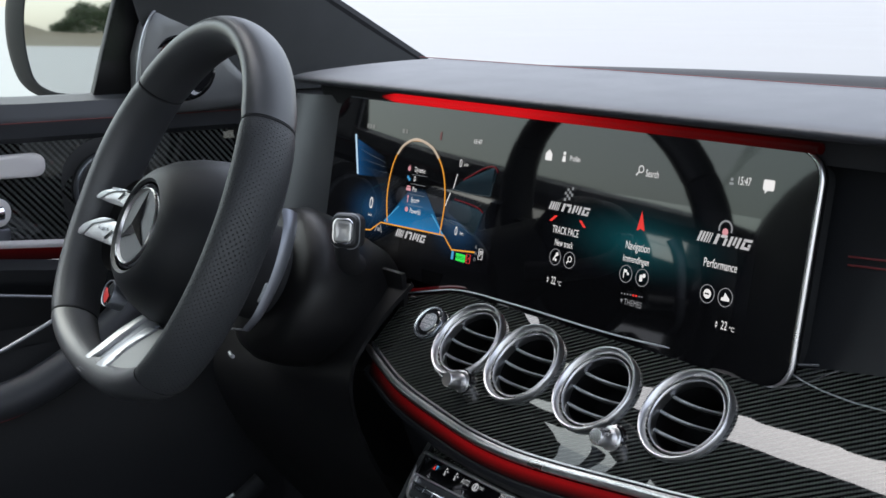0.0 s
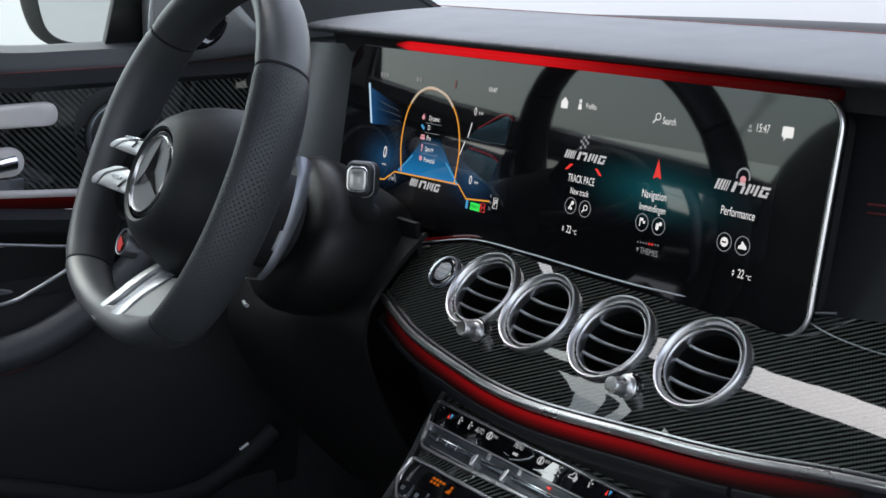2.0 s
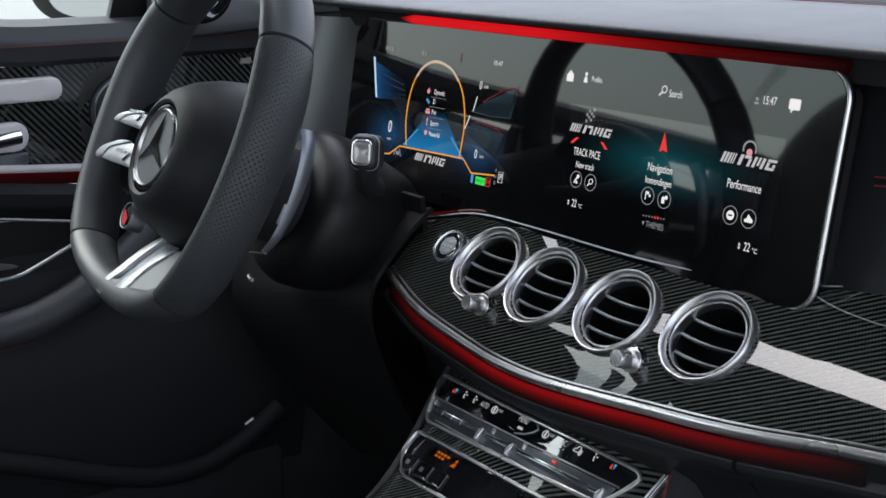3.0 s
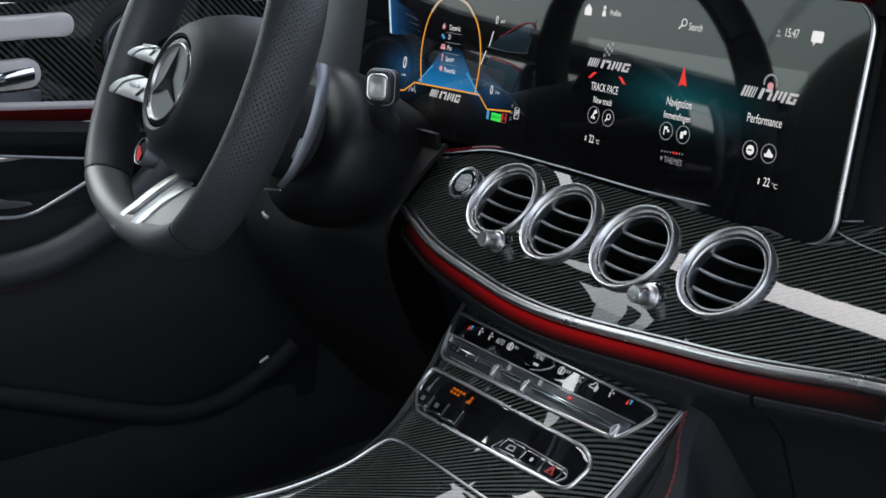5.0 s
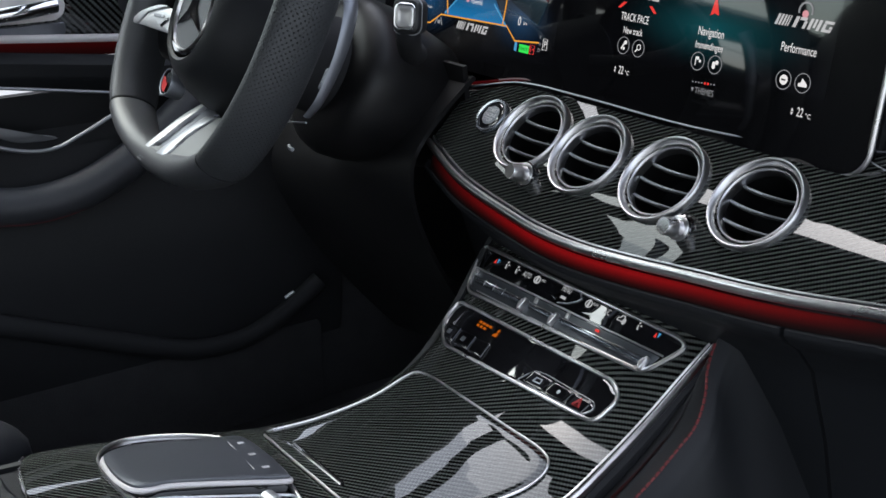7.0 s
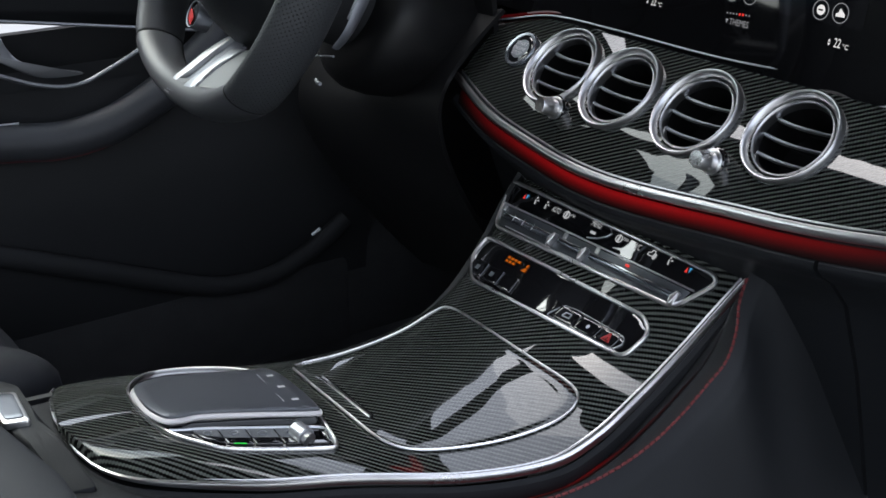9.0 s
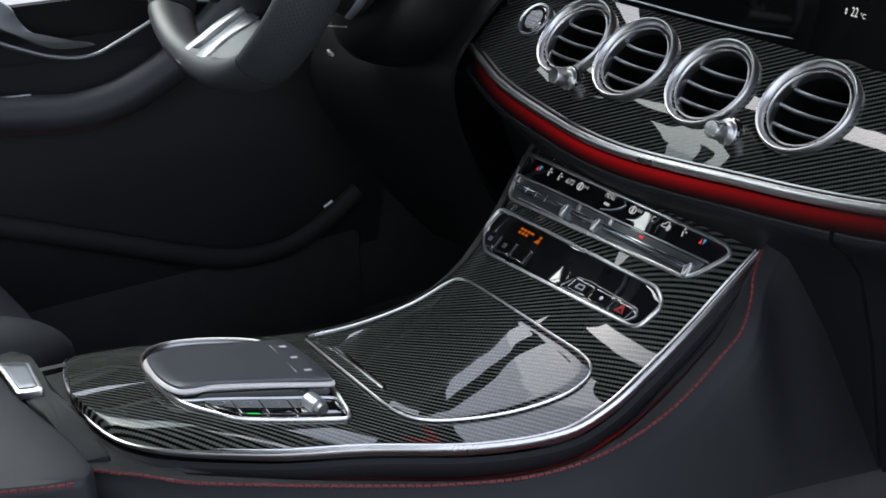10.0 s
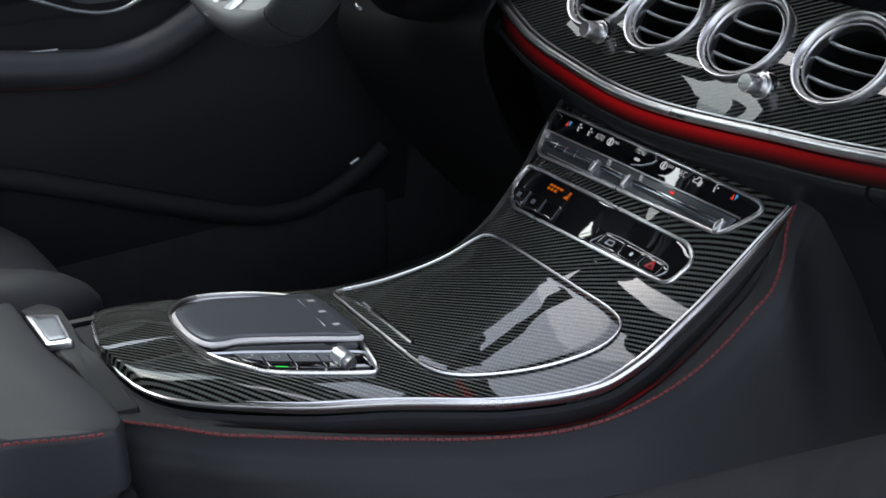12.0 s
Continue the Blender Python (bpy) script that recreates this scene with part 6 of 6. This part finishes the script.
def pad_shape(c, size, power=3.2, nu=28, nv=18, lean=0.0):
    """A soft upholstered block: a rounded box that bulges."""
    def f(u, v):
        a, e = 2 * math.pi * u, math.pi * (v - 0.5)
        ca, sa, ce, se = math.cos(a), math.sin(a), math.cos(e), math.sin(e)
        k = lambda t: math.copysign(abs(t) ** (2 / power), t)
        p = Vector((k(ca) * k(ce) * size[0], k(sa) * k(ce) * size[1], k(se) * size[2]))
        return Vector(c) + Vector((p.x, p.y - lean * p.z, p.z))
    return sheet(f, [i / nu for i in range(nu)], steps(0, 1, nv), close_u=True)


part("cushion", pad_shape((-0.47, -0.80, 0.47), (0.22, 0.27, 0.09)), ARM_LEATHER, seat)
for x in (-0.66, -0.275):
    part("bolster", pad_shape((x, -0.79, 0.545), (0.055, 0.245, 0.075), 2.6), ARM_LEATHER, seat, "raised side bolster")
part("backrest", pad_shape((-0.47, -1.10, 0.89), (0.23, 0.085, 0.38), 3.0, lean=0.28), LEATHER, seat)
for x in (-0.68, -0.26):
    part("back_bolster", pad_shape((x, -1.05, 0.80), (0.05, 0.10, 0.26), 2.6, lean=0.28), LEATHER, seat)
part("headrest", pad_shape((-0.47, -1.235, 1.27), (0.13, 0.055, 0.085), 2.8, lean=0.2), LEATHER, seat)
part("seat_base", box(-0.64, -1.05, 0.28, -0.29, -0.56, 0.40, 0.02), DARK_TRIM, seat)

# ---- driver's door ----
door = thing("driver_door", (-0.72, -0.45, 0.4), "closed driver's door with leather, carbon panel and chrome strip", "car door")
DY = steps(-1.0, 0.03, 40)


def rise(y):
    """The lower mouldings climb to the rear."""
    return 0.09 * max(-0.06, -0.269 - y)


def low_rise(y):
    return 0.17 * max(-0.10, -0.283 - y)


def door_sheet(prof, ys=DY, wave=None):
    def f(y, v):
        k = v * (len(prof) - 1)
        i = min(int(k), len(prof) - 2)
        s = k - i
        h, z = (prof[i][j] * (1 - s) + prof[i + 1][j] * s for j in (0, 1))
        return on_door(y, z + (wave(y) if wave else 0), h)
    return sheet(f, ys, steps(0, 1, 4 * (len(prof) - 1)), -0.006)


part("upper_pad", door_sheet([(-0.04, 1.030), (-0.012, 1.034), (0.006, 1.026), (0.014, 1.006), (0.010, 0.985), (0.0, 0.978)], DY, lambda y: 0.07 * max(0.0, -0.32 - y)), LEATHER_SMOOTH, door)
part("stitching", tube([on_door(y, 1.004, 0.0145) for y in DY], 0.0006, ns=6), RED_THREAD, door)
part("carbon_panel", sheet(lambda y, v: on_door(y, 0.980 - 0.132 * v, 0.004 * math.sin(math.pi * v)), DY, steps(0, 1, 8), -0.006, uv=lambda y, v: (y, -0.132 * v)), CARBON_DOOR, door, "carbon fibre door panel")
part("chrome_strip", tube([on_door(y, 0.8505 + rise(y), 0.008) for y in DY], 0.004, ns=10, r2=0.005), WHITE_PLASTIC, door, "matt silver strip")
part("red_glow_strip", door_sheet([(0.004, 0.845), (0.001, 0.829)], steps(-1.0, -0.08, 30), rise), glow_band("red_door_light", 0.009, ((0.0, 1.0), (0.5, 0.5), (1.0, 0.2)), EVEN), door, "red ambient light strip")
part("middle_pad", door_sheet([(0.004, 0.830), (0.014, 0.818), (0.012, 0.800), (0.0, 0.785)], DY, lambda y: 0.5 * (rise(y) + low_rise(y))), LEATHER, door)
part("thin_strip", tube([on_door(y, 0.784 + low_rise(y), 0.012) for y in DY], 0.0022, ns=8), SATIN_GREY, door)
part("pull_recess", door_sheet([(-0.01, 0.79), (-0.03, 0.74), (-0.01, 0.69)]), DARK_TRIM, door)
cup = part("pull_cup", tube(bend([on_door(-0.60, 0.790, 0.014), on_door(-0.50, 0.768, 0.018), on_door(-0.46, 0.7507, 0.020), on_door(-0.4224, 0.7347, 0.020), on_door(-0.389, 0.7268, 0.020), on_door(-0.361, 0.728, 0.020), on_door(-0.339, 0.736, 0.020), on_door(-0.297, 0.7526, 0.016), on_door(-0.24, 0.778, 0.010)]), 0.0026, ns=8), SATIN_GREY, door, "silver line round the door pull cup")
part("pull_handle", plate([(p.x, p.y) for p in bend([(-0.60, 0.822, 0), (-0.52, 0.818, 0), (-0.470, 0.806, 0), (-0.4527, 0.7944, 0), (-0.4468, 0.7809, 0), (-0.4345, 0.7644, 0), (-0.4109, 0.7507, 0), (-0.3586, 0.7374, 0), (-0.4022, 0.7380, 0), (-0.4312, 0.7490, 0), (-0.4600, 0.7660, 0), (-0.52, 0.782, 0), (-0.60, 0.792, 0)], 4, True)], on_door, 0.016, 0.014, 0.004, 4, 0.01, 0.003), SATIN_GREY, door, "curved satin silver pull handle")
part("lower_bolster", tube(bend([on_door(-1.0, 0.690, 0.035), on_door(-0.6, 0.688, 0.040), on_door(-0.473, 0.675, 0.040), on_door(-0.407, 0.667, 0.040), on_door(-0.351, 0.673, 0.040), on_door(-0.302, 0.690, 0.038), on_door(-0.25, 0.716, 0.032), on_door(-0.19, 0.755, 0.020), on_door(-0.10, 0.815, 0.0)]), 0.023, ns=18, r2=0.0235), LEATHER_SMOOTH, door, "leather armrest bolster")
part("stitching", tube(bend([on_door(-1.0, 0.671, 0.048), on_door(-0.6, 0.669, 0.053), on_door(-0.473, 0.656, 0.053), on_door(-0.407, 0.648, 0.053), on_door(-0.351, 0.654, 0.053), on_door(-0.302, 0.671, 0.050)]), 0.0007, ns=6), RED_THREAD, door)
part("pocket_strip", tube([on_door(-0.520, 0.7005, 0.042), on_door(-0.452, 0.6970, 0.042)], 0.0016, ns=6), SILVER, door)
part("lower_panel", door_sheet([(-0.01, 0.72), (0.03, 0.60), (0.02, 0.45), (0.0, 0.32)]), DARK_TRIM, door)
sail = part("mirror_sail", plate([(-0.166, 1.006), (-0.10, 1.006), (0.004, 1.012), (-0.014, 1.047), (-0.042, 1.077), (-0.072, 1.118), (-0.110, 1.140), (-0.142, 1.136), (-0.152, 1.118), (-0.164, 1.080)], on_door, 0.030, 0.03, 0.004, 4, 0.02), SAIL_GREY, door, "dark grey mirror triangle")
part("sail_edge", tube(bend([on_door(-0.171, 1.025, 0.030), on_door(-0.168, 1.065, 0.031), on_door(-0.161, 1.100, 0.031), on_door(-0.149, 1.127, 0.030), on_door(-0.141, 1.136, 0.029)]), 0.0018, ns=8), SATIN_GREY, sail)
tw_m = Matrix.Translation(on_door(-0.108, 1.063, 0.030)) @ Vector((1, -0.35, 0.1)).to_track_quat("Z", "Y").to_matrix().to_4x4()
tw = part("tweeter", lathe([(0.042, -0.012), (0.042, 0.010), (0.039, 0.013), (0.034, 0.010), (0.0, 0.004)], tw_m, 40), PIANO, door, "round black tweeter")
part("tweeter_ring", tube([tw_m @ Vector((0.0325 * math.cos(radians(a)), 0.0325 * math.sin(radians(a)), 0.0110)) for a in range(60, 261, 8)], 0.0022, ns=8), RED_FAINT, tw)
part("tweeter_mesh", lathe([(0.030, 0.0085), (0.018, 0.0105), (0.0, 0.011)], tw_m, 40), SATIN_GREY, tw)
sp_m = Matrix.Translation(on_door(-0.205, 0.915, 0.0)) @ Vector((1, 0, 0)).to_track_quat("Z", "Y").to_matrix().to_4x4()
spk = part("speaker", lathe([(0.064, -0.002), (0.064, 0.003), (0.060, 0.004), (0.048, 0.0035), (0.046, 0.012), (0.042, 0.017), (0.0, 0.020)], sp_m, 56), SOFT_PLASTIC, door, "round dark speaker grille")
part("speaker_ring", lathe([(0.0470, 0.009), (0.0472, 0.013), (0.0445, 0.0165), (0.0425, 0.0160)], sp_m, 56), GREY_METAL, spk)
part("seat_switches", plate(rounded(-0.43, 0.938, -0.287, 0.966, 0.012), on_door, 0.018, 0.018, 0.005, 4, 0.02), WHITE_PLASTIC, door, "silver seat adjustment switches")
hd = part("door_handle", plate(rounded(-0.45, 0.879, -0.331, 0.915, 0.017), on_door, 0.012, 0.012, 0.004, 4, 0.02), WHITE_PLASTIC, door, "silver door handle in an oval cup")
part("handle_grip", tube(bend([on_door(-0.44, 0.889, 0.016), on_door(-0.39, 0.895, 0.026), on_door(-0.345, 0.898, 0.018)]), 0.007, ns=10, r2=0.009), BRIGHT_CHROME, hd)
part("handle_plinth", plate(rounded(-0.46, 0.861, -0.332, 0.876, 0.003), on_door, 0.006, 0.006, 0.002, 3, 0.02), GREY_METAL, door)
part("post_strip", tube([on_door(-0.161, 1.02, 0.004), on_door(-0.146, 1.15, 0.004), Vector((-0.58, -0.42, 1.38))], 0.0022, ns=6), SATIN_GREY, door)
part("window_post", plate([(-0.2146, 1.028), (-0.157, 1.028), (-0.1507, 1.092), (-0.1359, 1.1526), (-0.105, 1.28), (-0.150, 1.28), (-0.1778, 1.1527), (-0.198, 1.0863)], on_door, -0.006, 0.010, 0.004, 3, 0.03), VENT_BLACK, door, "gloss black window post")

# ---- wing mirror ----
mirror = thing("wing_mirror", (-0.93, -0.14, 0.98), "black wing mirror with large glass reflecting the road", "wing mirror")
mm = Matrix.Translation((-0.955, -0.170, 1.095)) @ Vector((0.42, -0.90, 0.0206)).to_track_quat("Z", "Y").to_matrix().to_4x4()
on_mirror = lambda u, v, h: mm @ Vector((u, v, h))
MIR = [(p.x, p.y) for p in bend([(0.135, -0.087, 0), (0.05, -0.090, 0), (-0.030, -0.088, 0), (-0.072, -0.070, 0), (-0.093, -0.035, 0), (-0.102, 0.012, 0), (-0.096, 0.062, 0), (-0.074, 0.104, 0), (-0.02, 0.116, 0), (0.06, 0.116, 0), (0.135, 0.112, 0)], 5, True)]
MIR_GLASS = [(p.x, p.y) for p in bend([(0.126, -0.077, 0), (0.06, -0.079, 0), (0.0, -0.077, 0), (-0.034, -0.062, 0), (-0.048, -0.032, 0), (-0.054, 0.012, 0), (-0.048, 0.060, 0), (-0.030, 0.096, 0), (0.02, 0.104, 0), (0.126, 0.103, 0)], 5, True)]
part("housing", plate(MIR, on_mirror, 0.002, 0.085, 0.016, 4, 0.02), VENT_BLACK, mirror, "black mirror housing")
part("glass", plate(MIR_GLASS, on_mirror, 0.0045, 0.002, 0.0003, 2, 0.02), MIRROR, mirror, "mirror glass", flat=True)
part("glass_seal", frame_line(MIR_GLASS, on_mirror, 0.003, 0.003, 0.003, 6, 0.01), DARK_TRIM, mirror)
part("foot", tube([on_mirror(0.06, -0.05, -0.04), Vector((-0.76, -0.09, 1.02))], 0.022, ns=12), PIANO, mirror)


def pane(name, parent, ys, tilt, glass, label):
    """Tinted side glass."""
    ob = part(name, sheet(lambda y, v: Vector((-0.715 + 0.215 * v ** 1.6, y + tilt * v, 1.030 + 0.355 * v)), ys, steps(0, 1, 6)), glass, parent, label)
    ob.visible_shadow = False


TINTED, _, _, tb = nodes_of("green_tinted_glass")
tb.inputs["Base Color"].default_value = (0.74, 0.88, 0.71, 1)
tb.inputs["Transmission Weight"].default_value = 1.0
tb.inputs["Roughness"].default_value = 0.0
tb.inputs["IOR"].default_value = 1.02
CLEAR, _, _, cb = nodes_of("pale_green_side_glass")
cb.inputs["Base Color"].default_value = (0.80, 0.90, 0.77, 1)
cb.inputs["Transmission Weight"].default_value = 1.0
cb.inputs["Roughness"].default_value = 0.0
cb.inputs["IOR"].default_value = 1.02
pane("window", door, steps(-0.98, -0.16, 8), -0.05, CLEAR, "pale green side window glass")
pane("rear_window", shell, steps(-1.90, -1.00, 8), 0.05, TINTED, "green-tinted rear side window glass")
